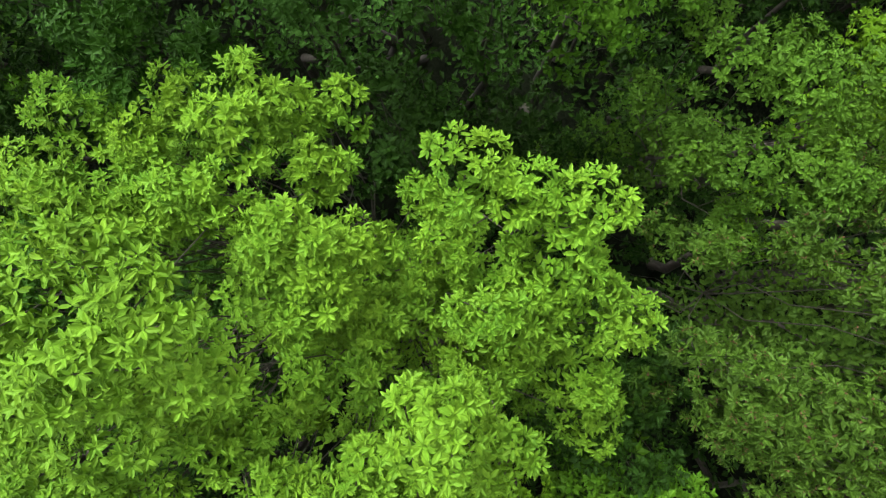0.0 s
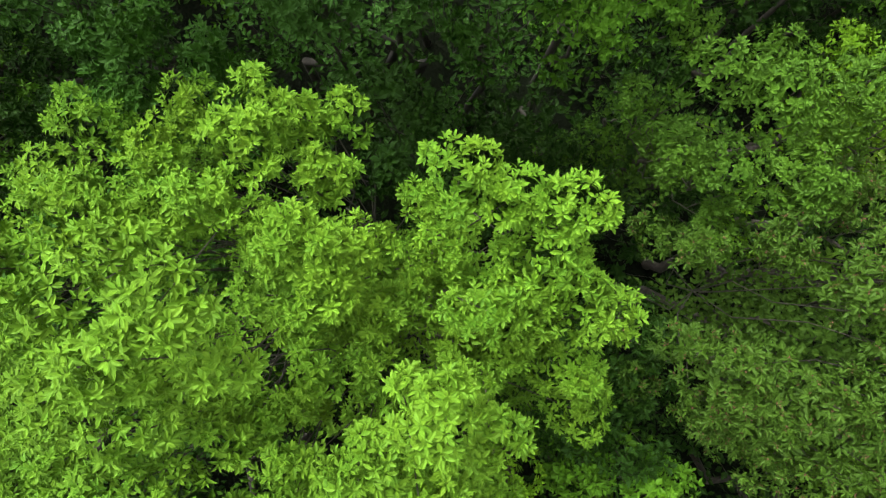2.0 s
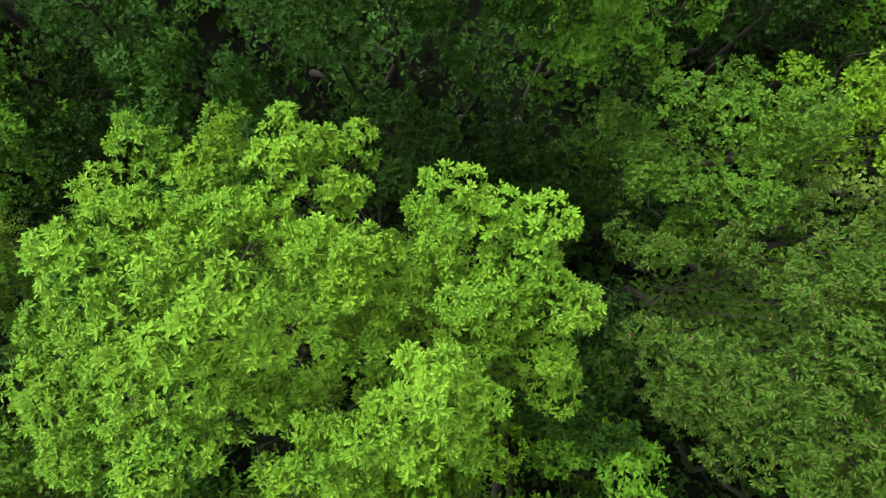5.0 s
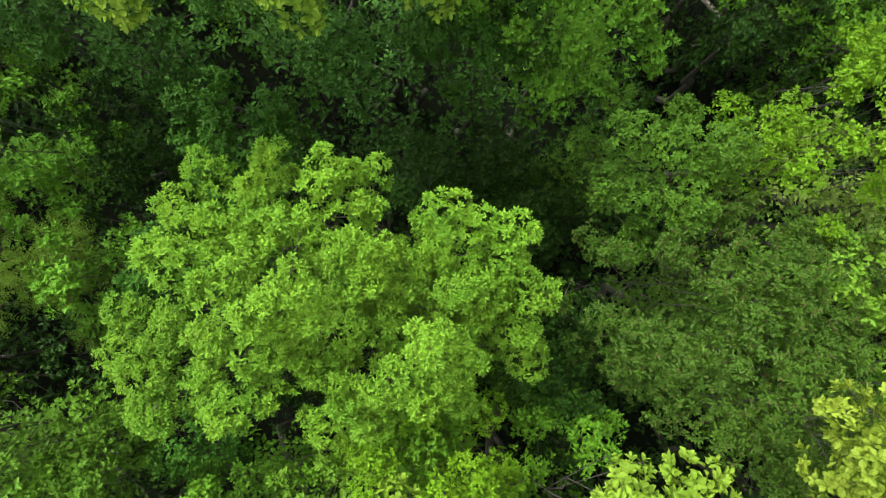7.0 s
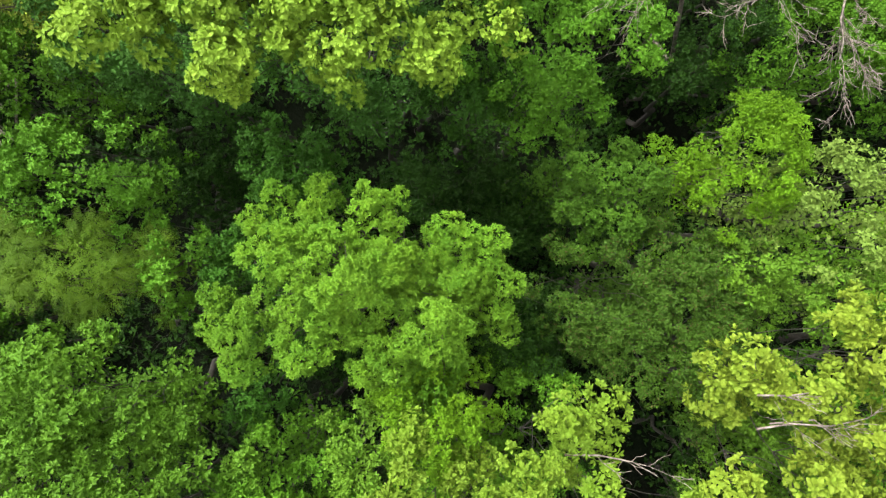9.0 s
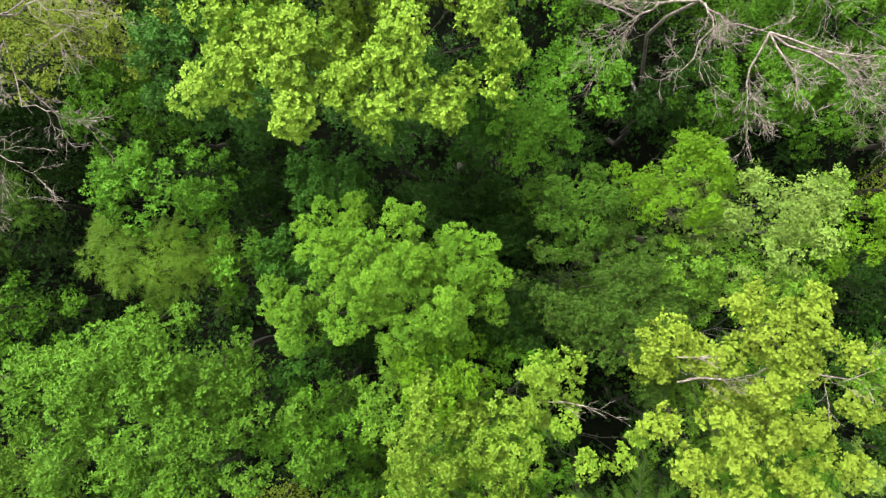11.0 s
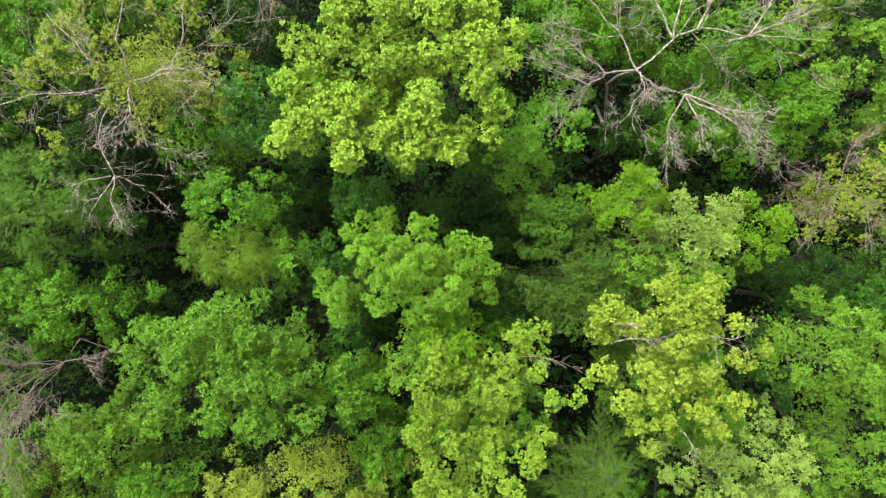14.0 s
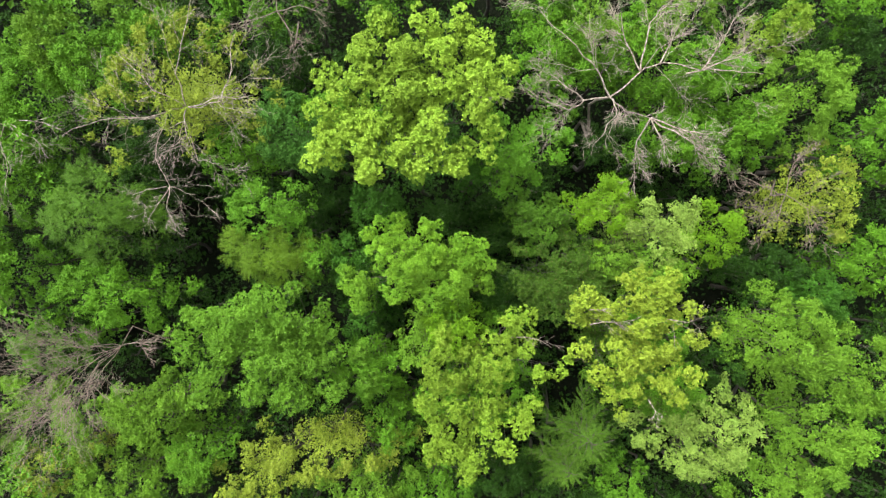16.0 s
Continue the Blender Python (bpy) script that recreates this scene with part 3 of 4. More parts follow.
GOLD_SOUTH = [
    (5.50, -4.23, 17.30, 0.61), (6.40, -5.27, 17.10, 0.65), (6.92, -4.09, 17.80, 0.70), (7.41, -4.90, 17.70, 0.63), (8.28, -4.41, 17.50, 0.57),
    (9.20, -4.28, 17.60, 0.60), (10.34, -3.69, 17.40, 0.54), (11.36, -3.27, 17.00, 0.33), (10.18, -5.21, 17.40, 0.68),
    (9.02, -5.71, 17.30, 0.68), (7.86, -6.06, 17.10, 0.62), (7.43, -7.21, 16.50, 0.37), (6.84, -6.31, 16.70, 0.48), (9.99, -6.54, 16.70, 0.44)
]
PALE_LOBES = [
    (-0.69, -4.43, 16.90, 0.70), (-1.05, -5.50, 16.70, 0.78), (-0.02, -5.82, 16.50, 0.71), (-1.27, -6.81, 16.40, 0.83),
    (0.09, -7.17, 16.40, 0.75), (2.33, -3.01, 17.40, 0.68), (1.73, -3.93, 17.30, 0.68), (3.08, -2.76, 17.20, 0.50), (1.94, -5.12, 17.20, 0.79),
    (3.07, -4.37, 16.90, 0.51), (3.74, -5.40, 16.80, 0.59), (4.68, -5.26, 16.60, 0.45), (5.04, -4.74, 16.40, 0.34), (0.86, -5.74, 15.80, 0.54),
    (1.46, -7.18, 15.80, 0.62), (2.92, -7.79, 16.40, 0.75), (3.61, -6.91, 16.20, 0.49), (1.54, -8.18, 16.20, 0.76), (-0.65, -8.57, 15.80, 0.78), (-0.24, -9.24, 16.00, 0.70), (1.03, -9.68, 16.00, 0.75), (2.30, -9.04, 16.20, 0.70),
    (3.19, -7.64, 16.20, 0.55), (-1.13, -9.42, 15.60, 0.66), (0.65, -10.40, 15.50, 0.66),
    (0.47, -4.77, 15.40, 0.48)
]
BROAD_WEST = [
    (-9.55, -2.75, 15.90, 0.97), (-11.86, -3.74, 15.00, 0.90), (-10.79, -3.68, 15.36, 0.86), (-13.09, -3.59, 14.10, 0.89),
    (-10.98, -4.86, 15.00, 0.77), (-13.07, -5.29, 14.10, 0.92), (-11.68, -5.92, 14.46, 0.82), (-9.14, -5.45, 15.90, 0.87),
    (-9.68, -6.80, 15.18, 0.89), (-14.09, -4.60, 13.38, 0.77), (-12.59, -7.50, 13.38, 0.84)
]
BROAD_EAST = [
    (-8.43, -2.51, 15.54, 0.79), (-8.04, -3.53, 15.54, 0.75), (-7.11, -4.04, 14.82, 0.75), (-6.28, -4.30, 14.10, 0.63),
    (-7.75, -5.07, 16.08, 0.90), (-6.68, -5.48, 15.54, 0.75), (-5.84, -5.31, 14.46, 0.72), (-4.79, -5.23, 13.74, 0.70),
    (-8.07, -7.08, 15.36, 0.92), (-5.86, -6.92, 15.18, 0.89), (-4.23, -6.76, 13.74, 0.74), (-8.75, -4.23, 15.54, 0.63),
    (-7.93, -1.97, 14.46, 0.59)
]


def bough(ways, pts, r0, r1, rng, level, forks=5, spread=0.7, size=1.0):
    """A crooked dead branch with side twigs; adds its tubes to ways."""
    pts = np.asarray(pts, float)
    ways.append((pts, r0, r1))
    if level == 0:
        return
    run = np.linalg.norm(np.diff(pts, axis=0), axis=1).sum()
    for k in range(forks):
        q = rng.uniform(0.15, 0.95)
        at = q * (len(pts) - 1)
        i = min(int(at), len(pts) - 2)
        p = pts[i] + (pts[i + 1] - pts[i]) * (at - i)
        d = unit(pts[i + 1] - pts[i])
        d = unit(d + rng.normal(0, spread, 3) * [1, 1, 0.5])
        long = run * rng.uniform(0.28, 0.6) * size
        end = p + d * long
        n = 5
        s = np.linspace(0, 1, n)[:, None]
        way = p + (end - p) * s
        way[1:] += rng.normal(0, 0.04 * long, (n - 1, 3))
        r = (r0 + (r1 - r0) * q) * 0.42
        bough(ways, way, max(r, 0.006), max(0.004, r * 0.3), rng, level - 1, forks, spread, size)


def auto_tree(name, label, x, y, top, rx, ry, depth, sp, seed, lobe, fill):
    """A tree whose crown fills an uneven oval."""
    rng = np.random.default_rng(1000 + seed)
    return tree(name, label, dome(x, y, top, rx, ry, depth, rng, lobe, fill), sp, sp["material"], seed, tiers=(3, 4), dense=34)


tree("broadleaf_tree", "bright fresh-green tree with domed clumps of pointed leaves",
     ASH_NORTH + ASH_EAST + ASH_SOUTH + ASH_WEST + ASH_LOW, ASH, LEAF_ASH, 1, foot=(-1.0, -0.6), limbs=9, sprays=300, tiers=(44, 12), dense=90, crease=45, drop=(0.6, 1.3))
tree("broadleaf_tree", "large yellow-green maple with tiered round clumps", MAPLE_SOUTH + MAPLE_NORTH, MAPLE, LEAF_MAPLE, 2, limbs=9, tiers=(0, 0), dense=0, crease=40, drop=(0.5, 1.4))
gold = tree("broadleaf_tree", "golden yellow-green tree with grey twigs showing through", GOLD_NORTH + GOLD_SOUTH, GOLD, LEAF_GOLD, 3, limbs=8, twigs=1, tiers=(0, 0), dense=0, crease=16, drop=(0.5, 1.4))
pale = tree("broadleaf_tree", "pale green tree with a loose lobed crown", PALE_LOBES, PALE, LEAF_PALE, 4, limbs=7, tiers=(0, 0), dense=0, crease=18, drop=(0.5, 1.4))
tree("broadleaf_tree", "broad mid-green tree with large tufted clumps", BROAD_WEST + BROAD_EAST, dict(OAKLIGHT, high=1.45, tuft=0.45), LEAF_BROAD, 5, limbs=8, tiers=(4, 16), crease=22, drop=(0.5, 1.3))


def dead_branch(owner, pts, r, seed, forks=3):
    """A bare branch that sticks out of a living crown."""
    rng = np.random.default_rng(seed)
    way = np.array(pts, float) - np.array(owner.location)
    ways = []
    bough(ways, way, r, 0.006, rng, 2, forks, 0.5)
    child("dead_branch", raw_mesh("dead_branch", *tubes(ways, 4), DEAD, True), owner, "bare bleached branch")

auto_tree("broadleaf_tree", "small dark green tree in the shade beside a brighter crown", -0.64, 1.59, 13.9, 1.34, 1.02, 2.0, DARKSHADE, 11, 0.45, 0.75)
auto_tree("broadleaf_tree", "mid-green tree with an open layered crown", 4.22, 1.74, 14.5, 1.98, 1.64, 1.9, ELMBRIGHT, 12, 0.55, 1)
auto_tree("broadleaf_tree", "understory tree in a gap, dark green with shade in its colour", 2.23, 0.61, 10.0, 1.70, 1.87, 2.0, DARKSHADE, 13, 0.5, 1)
auto_tree("broadleaf_tree", "dull olive-green tree with reddish buds among its leaf whorls", 5.55, -1.65, 14.8, 3.45, 2.95, 1.5, BUDDED, 14, 0.48, 1.25)
auto_tree("broadleaf_tree", "dark green tree half hidden under brighter neighbours", -5.35, -0.81, 13.2, 1.80, 2.18, 2.6, ELM, 15, 0.5, 1)
auto_tree("broadleaf_tree", "dark green shaded tree with loose branches", -4.1, 2.45, 13.4, 1.85, 1.35, 1.8, ELM, 16, 0.5, 1)
auto_tree("broadleaf_tree", "soft mid-green tree with a fine leafy crown", -9.71, 2.14, 14.8, 2.88, 1.70, 2.4, LIME, 17, 0.5, 1)
auto_tree("feathery_tree", "olive-green tree with feathery drooping foliage", -9.74, -0.42, 14.6, 2.63, 1.71, 2.4, LARCH, 18, 0.5, 1)
auto_tree("broadleaf_tree", "bluish-green tree tucked beside a bright crown", -8.77, 6.12, 15.3, 1.96, 2.50, 3.0, BLUE, 19, 0.55, 1)
auto_tree("broadleaf_tree", "mid-green tree with smooth dense foliage", 2.95, 5.05, 15.9, 2.75, 2.45, 2.4, LIME, 20, 0.5, 1)
auto_tree("broadleaf_tree", "dark green tree below a bright yellow-green crown", 1.03, 4.43, 13.6, 1.71, 1.20, 2.2, ELM, 21, 0.5, 1)
auto_tree("broadleaf_tree", "mid-green tree with small tufted clumps", -4.44, -6.14, 13.4, 2.45, 2.28, 2.6, OAK, 22, 0.5, 1)
auto_tree("broadleaf_tree", "pale silvery-green tree with some yellowing leaves", 9.84, 1.15, 17.0, 2.25, 2.25, 3.2, SILVER, 23, 0.5, 1)
auto_tree("broadleaf_tree", "small pale green tree beside a silvery crown", 7.53, -0.58, 14.9, 1.29, 1.17, 1.8, OAKLIGHT, 24, 0.42, 1)
auto_tree("broadleaf_tree", "pale green tree below a silvery crown", 9.95, -1.07, 15.4, 2.42, 1.36, 2.0, OAKLIGHT, 25, 0.45, 1)
auto_tree("feathery_tree", "bright lime-green tree with fine dense foliage", 7.25, 2.45, 15.4, 2.05, 1.95, 1.7, ACACIA, 26, 0.42, 1.1)
auto_tree("feathery_tree", "bright lime-green tree behind a silvery crown", 13.50, 1.14, 15.0, 1.32, 1.87, 3.0, ACACIA, 27, 0.5, 1)
auto_tree("broadleaf_tree", "large mid-green tree with rounded tufted clumps", 16.65, -4.12, 16.4, 3.21, 3.42, 3.6, OAKLIGHT, 28, 0.55, 1)
auto_tree("broadleaf_tree", "mid-green tree with a loose uneven crown", 18.91, -9.18, 15.2, 3.09, 3.40, 3.2, OAKLIGHT, 29, 0.55, 1)
auto_tree("broadleaf_tree", "pale yellowish-green tree with loose leaf tufts", 12.41, -9.06, 16.2, 3.43, 2.77, 3.2, SILVER, 30, 0.5, 1)
auto_tree("broadleaf_tree", "sparse dark tree with bare grey twigs", 14.35, -5.46, 13.5, 1.63, 2.29, 3.0, DARKSHADE, 31, 0.5, 0.7)
auto_tree("broadleaf_tree", "yellowish olive tree with thin foliage", -6.96, -10.82, 14.1, 4.79, 2.03, 2.6, BIRCH, 32, 0.5, 1)
auto_tree("broadleaf_tree", "light green tree with a loose crown", -16.73, -9.26, 12.2, 3.57, 2.45, 2.6, OAKLIGHT, 33, 0.55, 1)
auto_tree("broadleaf_tree", "yellowish olive tree with thin leafy twigs", -22.90, -12.72, 11.2, 2.94, 2.01, 2.4, BIRCH, 34, 0.5, 1)
auto_tree("broadleaf_tree", "mid-green tree with a dense crown", -19.28, -2.73, 11.6, 4.16, 2.42, 2.6, OAK, 35, 0.55, 1)
auto_tree("feathery_tree", "dark green tree with feathery drooping twigs", -20.02, 1.80, 12.6, 4.21, 3.20, 3.0, LARCHDARK, 36, 0.5, 1)
auto_tree("broadleaf_tree", "fresh green tree with loose foliage", -20.57, 9.91, 12.3, 2.88, 3.22, 2.8, OAK, 37, 0.55, 1)
auto_tree("broadleaf_tree", "sparse yellowish birch with thin bare branches", -13.55, 7.49, 16.6, 4.70, 4.50, 1.7, BIRCH, 38, 0.42, 0.62)
auto_tree("broadleaf_tree", "dark green tree with a dense crown", -24.79, 9.17, 11.0, 2.47, 5.29, 2.6, OAK, 39, 0.55, 1)
auto_tree("broadleaf_tree", "fresh green tree under a dead tree", 5.42, 10.56, 13.6, 2.76, 3.09, 2.8, OAK, 40, 0.55, 1)
auto_tree("broadleaf_tree", "fresh green tree below bare dead branches", 11.98, 9.99, 13.4, 3.44, 2.78, 2.8, OAK, 41, 0.55, 1)
auto_tree("broadleaf_tree", "dark green tree below bare dead branches", 12.41, 6.19, 12.8, 3.83, 2.06, 2.6, OAK, 42, 0.55, 1)
auto_tree("broadleaf_tree", "tree in a gap, dark green with shade in its colour", 8.91, 6.51, 11.5, 2.07, 1.45, 2.0, DARKSHADE, 43, 0.5, 1)
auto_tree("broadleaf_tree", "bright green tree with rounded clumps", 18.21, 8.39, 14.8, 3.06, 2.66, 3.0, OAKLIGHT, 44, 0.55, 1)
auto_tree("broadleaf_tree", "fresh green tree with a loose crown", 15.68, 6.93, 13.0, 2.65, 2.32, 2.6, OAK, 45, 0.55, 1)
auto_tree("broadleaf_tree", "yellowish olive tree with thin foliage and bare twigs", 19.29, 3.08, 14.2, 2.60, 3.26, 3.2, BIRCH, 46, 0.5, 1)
auto_tree("broadleaf_tree", "tree in a gap, dark green with shade in its colour", 17.35, -0.84, 12.0, 3.24, 1.88, 2.4, DARKSHADE, 47, 0.5, 1)
auto_tree("broadleaf_tree", "small yellowish green tree", 16.97, 12.05, 14.2, 1.62, 1.34, 2.2, PALE, 48, 0.5, 1)
auto_tree("broadleaf_tree", "dark green tree with a dense crown", 22.01, 12.20, 12.0, 1.88, 2.11, 2.4, DARKSHADE, 49, 0.5, 1)
auto_tree("broadleaf_tree", "dark green tree with small tufts", 2.46, -12.69, 11.5, 2.42, 1.56, 2.2, DARKSHADE, 50, 0.5, 1)
auto_tree("broadleaf_tree", "mid-green tree with small tufts", -14.11, -11.46, 12.2, 2.03, 2.03, 2.4, OAK, 51, 0.5, 1)
auto_tree("broadleaf_tree", "dark green tree with a loose crown", -18.26, 5.27, 10.5, 2.68, 2.50, 2.4, DARKSHADE, 52, 0.55, 1)
auto_tree("broadleaf_tree", "mid-green tree with a loose crown", -3.31, -9.42, 12.5, 1.51, 2.35, 2.4, OAK, 53, 0.5, 1)
auto_tree("broadleaf_tree", "dark green tree with a loose crown", 9.50, 11.58, 12.4, 2.36, 2.36, 2.4, OAK, 54, 0.5, 1)
auto_tree("broadleaf_tree", "dark green tree with a loose crown", -24.19, -6.07, 9.5, 2.77, 2.03, 2.4, OAK, 55, 0.55, 1)
auto_tree("broadleaf_tree", "fresh green tree beside a thin birch", -16.97, 12.00, 12.0, 2.91, 2.05, 2.6, OAK, 56, 0.55, 1)
auto_tree("broadleaf_tree", "fresh green tree with rounded clumps", -22.58, 11.47, 12.4, 2.36, 2.53, 2.6, OAKLIGHT, 57, 0.5, 1)
auto_tree("broadleaf_tree", "mid-green tree with a loose crown", 19.50, -2.42, 12.8, 2.54, 2.22, 2.6, ELM, 58, 0.5, 1)
auto_tree("broadleaf_tree", "fresh green tree with a dense crown", 7.11, 11.99, 13.6, 2.43, 1.94, 2.6, OAKLIGHT, 59, 0.5, 1)
auto_tree("broadleaf_tree", "fresh green tree with a loose crown", 14.13, 9.28, 13.4, 2.45, 2.28, 2.6, OAK, 60, 0.5, 1)
auto_tree("broadleaf_tree", "mid-green tree with a loose crown", -12.31, 5.26, 12.8, 2.33, 1.99, 2.4, OAK, 63, 0.5, 1)
auto_tree("broadleaf_tree", "light green tree with small tufts", -20.51, -10.24, 11.6, 2.76, 2.25, 2.4, OAKLIGHT, 64, 0.5, 1)
auto_tree("broadleaf_tree", "tree in a gap, dark green with shade in its colour", -10.27, 11.06, 11.0, 2.11, 1.94, 2.4, DARKSHADE, 65, 0.5, 1)
auto_tree("broadleaf_tree", "tree in a gap, dark green with shade in its colour", -7.63, 2.91, 11.8, 1.54, 1.37, 2.2, DARKSHADE, 66, 0.5, 1)
auto_tree("broadleaf_tree", "tree in a gap, dark green with shade in its colour", -17.38, 6.13, 11.0, 2.46, 2.11, 2.4, DARKSHADE, 67, 0.5, 1)
auto_tree("broadleaf_tree", "light green tree with a full tufted crown", -4.72, -13.20, 12.8, 3.16, 2.00, 2.6, OAKLIGHT, 400, 0.55, 1)
auto_tree("broadleaf_tree", "light green tree with a full tufted crown", -18.56, -13.52, 11.8, 3.78, 2.06, 2.6, OAKLIGHT, 401, 0.55, 1)
auto_tree("broadleaf_tree", "yellowish olive tree with thin foliage", -10.70, -12.87, 13.4, 2.46, 1.73, 2.6, BIRCH, 402, 0.55, 1)
auto_tree("broadleaf_tree", "mid-green tree with a full crown among its neighbours", -0.88, -13.62, 12.4, 2.36, 1.69, 2.6, OAK, 403, 0.55, 1)
auto_tree("broadleaf_tree", "dark green tree with a full crown", 6.16, -14.04, 11.6, 3.12, 1.73, 2.6, DARKSHADE, 404, 0.55, 1)
auto_tree("broadleaf_tree", "light green tree with a full tufted crown", 16.95, -12.38, 14.0, 2.56, 1.76, 2.6, OAKLIGHT, 405, 0.55, 1)
auto_tree("broadleaf_tree", "mid-green tree with a full crown among its neighbours", 9.70, -13.35, 12.0, 2.05, 1.88, 2.6, OAK, 406, 0.55, 1)
auto_tree("broadleaf_tree", "light green tree with a full tufted crown", -17.86, 13.69, 12.6, 3.18, 2.01, 2.6, OAKLIGHT, 407, 0.55, 1)
auto_tree("broadleaf_tree", "mid-green tree with a full crown among its neighbours", -11.78, 14.10, 12.2, 3.06, 1.87, 2.6, OAK, 408, 0.55, 1)
auto_tree("broadleaf_tree", "mid-green tree with a full crown among its neighbours", 4.90, 13.96, 13.0, 2.65, 1.65, 2.6, OAK, 409, 0.55, 1)
auto_tree("broadleaf_tree", "light green tree with a full tufted crown", 12.60, 13.71, 12.8, 3.00, 2.00, 2.6, OAKLIGHT, 410, 0.55, 1)
auto_tree("broadleaf_tree", "mid-green tree with a full crown among its neighbours", 20.70, 13.76, 12.6, 2.68, 1.68, 2.6, OAK, 411, 0.55, 1)
auto_tree("broadleaf_tree", "mid-green tree with a full crown among its neighbours", -26.29, 4.18, 10.8, 2.84, 3.20, 2.6, OAK, 412, 0.55, 1)
auto_tree("broadleaf_tree", "mid-green tree with a full crown among its neighbours", -25.90, -1.16, 10.8, 2.49, 2.49, 2.6, OAK, 413, 0.55, 1)
auto_tree("broadleaf_tree", "light green tree with a full tufted crown", -26.26, -10.03, 10.6, 2.86, 2.86, 2.6, OAKLIGHT, 414, 0.55, 1)
auto_tree("broadleaf_tree", "mid-green tree with a full crown among its neighbours", 22.84, 6.22, 13.4, 2.28, 2.94, 2.6, OAK, 415, 0.55, 1)
auto_tree("broadleaf_tree", "mid-green tree with a full crown among its neighbours", 22.95, -0.44, 13.0, 2.32, 2.65, 2.6, OAK, 416, 0.55, 1)
auto_tree("broadleaf_tree", "light green tree with a full tufted crown", 22.37, -6.31, 14.2, 2.22, 2.86, 2.6, OAKLIGHT, 417, 0.55, 1)
auto_tree("broadleaf_tree", "mid-green tree with a full crown among its neighbours", -4.77, 14.70, 13.0, 2.98, 1.65, 2.6, OAK, 418, 0.55, 1)
auto_tree("feathery_tree", "light olive-green tree with fine drooping foliage", -0.16, -3.90, 15.8, 1.90, 1.40, 1.6, ACACIA, 68, 0.45, 1)
auto_tree("broadleaf_tree", "olive-green tree below a bright crown", -1.66, -4.60, 15.2, 1.56, 1.30, 1.8, OAKLIGHT, 69, 0.45, 1)
auto_tree("broadleaf_tree", "bluish-green tree partly under a bright crown", -2.23, 4.16, 13.2, 1.47, 0.93, 2.2, BLUE, 421, 0.48, 1)
# shade below the bright crowns is in these three trees' leaf colour
auto_tree("broadleaf_tree", "deep green tree half hidden below brighter crowns", 2.93, -1.55, 13.2, 0.70, 0.85, 2.2, DARKSHADE, 422, 0.48, 1)
auto_tree("broadleaf_tree", "deep green tree half hidden below brighter crowns", 2.60, -2.77, 13.3, 0.80, 0.66, 2.2, DARKSHADE, 423, 0.48, 1)
auto_tree("broadleaf_tree", "deep green tree half hidden below brighter crowns", 2.01, -2.59, 13.4, 0.75, 0.75, 2.2, DARKSHADE, 424, 0.48, 1)
auto_tree("broadleaf_tree", "mid-green tree with a loose crown", -0.11, -3.20, 15.0, 1.10, 0.85, 1.6, OAK, 425, 0.48, 1)
auto_tree("broadleaf_tree", "mid-green tree with a loose crown", 2.46, -3.63, 13.8, 1.28, 0.82, 2.2, OAK, 426, 0.48, 1)
auto_tree("broadleaf_tree", "deep green tree half hidden below brighter crowns", -4.91, -4.04, 13.0, 0.89, 0.78, 2.2, ELM, 427, 0.48, 1)
auto_tree("broadleaf_tree", "soft green tree with a fine leafy crown", -7.45, -0.27, 13.2, 0.98, 1.64, 2.2, LIME, 428, 0.48, 1)
auto_tree("broadleaf_tree", "bluish-green tree partly under a bright crown", -7.53, 4.90, 14.2, 2.05, 1.16, 2.2, BLUE, 430, 0.48, 1)
auto_tree("broadleaf_tree", "bluish-green tree partly under a bright crown", -4.34, 5.72, 13.9, 1.68, 1.12, 2.2, BLUE, 431, 0.48, 1)
auto_tree("broadleaf_tree", "bluish-green tree partly under a bright crown", -1.10, 5.89, 14.2, 1.51, 1.10, 2.2, BLUE, 432, 0.48, 1)
auto_tree("broadleaf_tree", "mid-green tree with a loose crown", -6.26, 7.33, 14.0, 3.14, 1.26, 2.2, OAK, 433, 0.48, 1)
auto_tree("broadleaf_tree", "dull green tree partly below a golden crown", 9.12, -5.30, 13.7, 2.28, 2.42, 2.2, OAKLIGHT, 434, 0.48, 1)
auto_tree("broadleaf_tree", "mid-green tree with a loose crown", 11.47, -7.14, 13.6, 2.42, 2.58, 2.2, OAK, 435, 0.48, 1)
auto_tree("broadleaf_tree", "mid-green tree with a loose crown", 1.93, -7.34, 13.3, 2.44, 2.77, 2.2, OAK, 436, 0.48, 1)
auto_tree("broadleaf_tree", "mid-green tree with a loose crown", -0.36, -8.18, 13.0, 1.98, 1.98, 2.2, OAK, 437, 0.48, 1)
auto_tree("broadleaf_tree", "mid-green tree with a loose crown", 10.71, -4.01, 13.6, 2.42, 1.61, 2.2, OAK, 438, 0.48, 1)


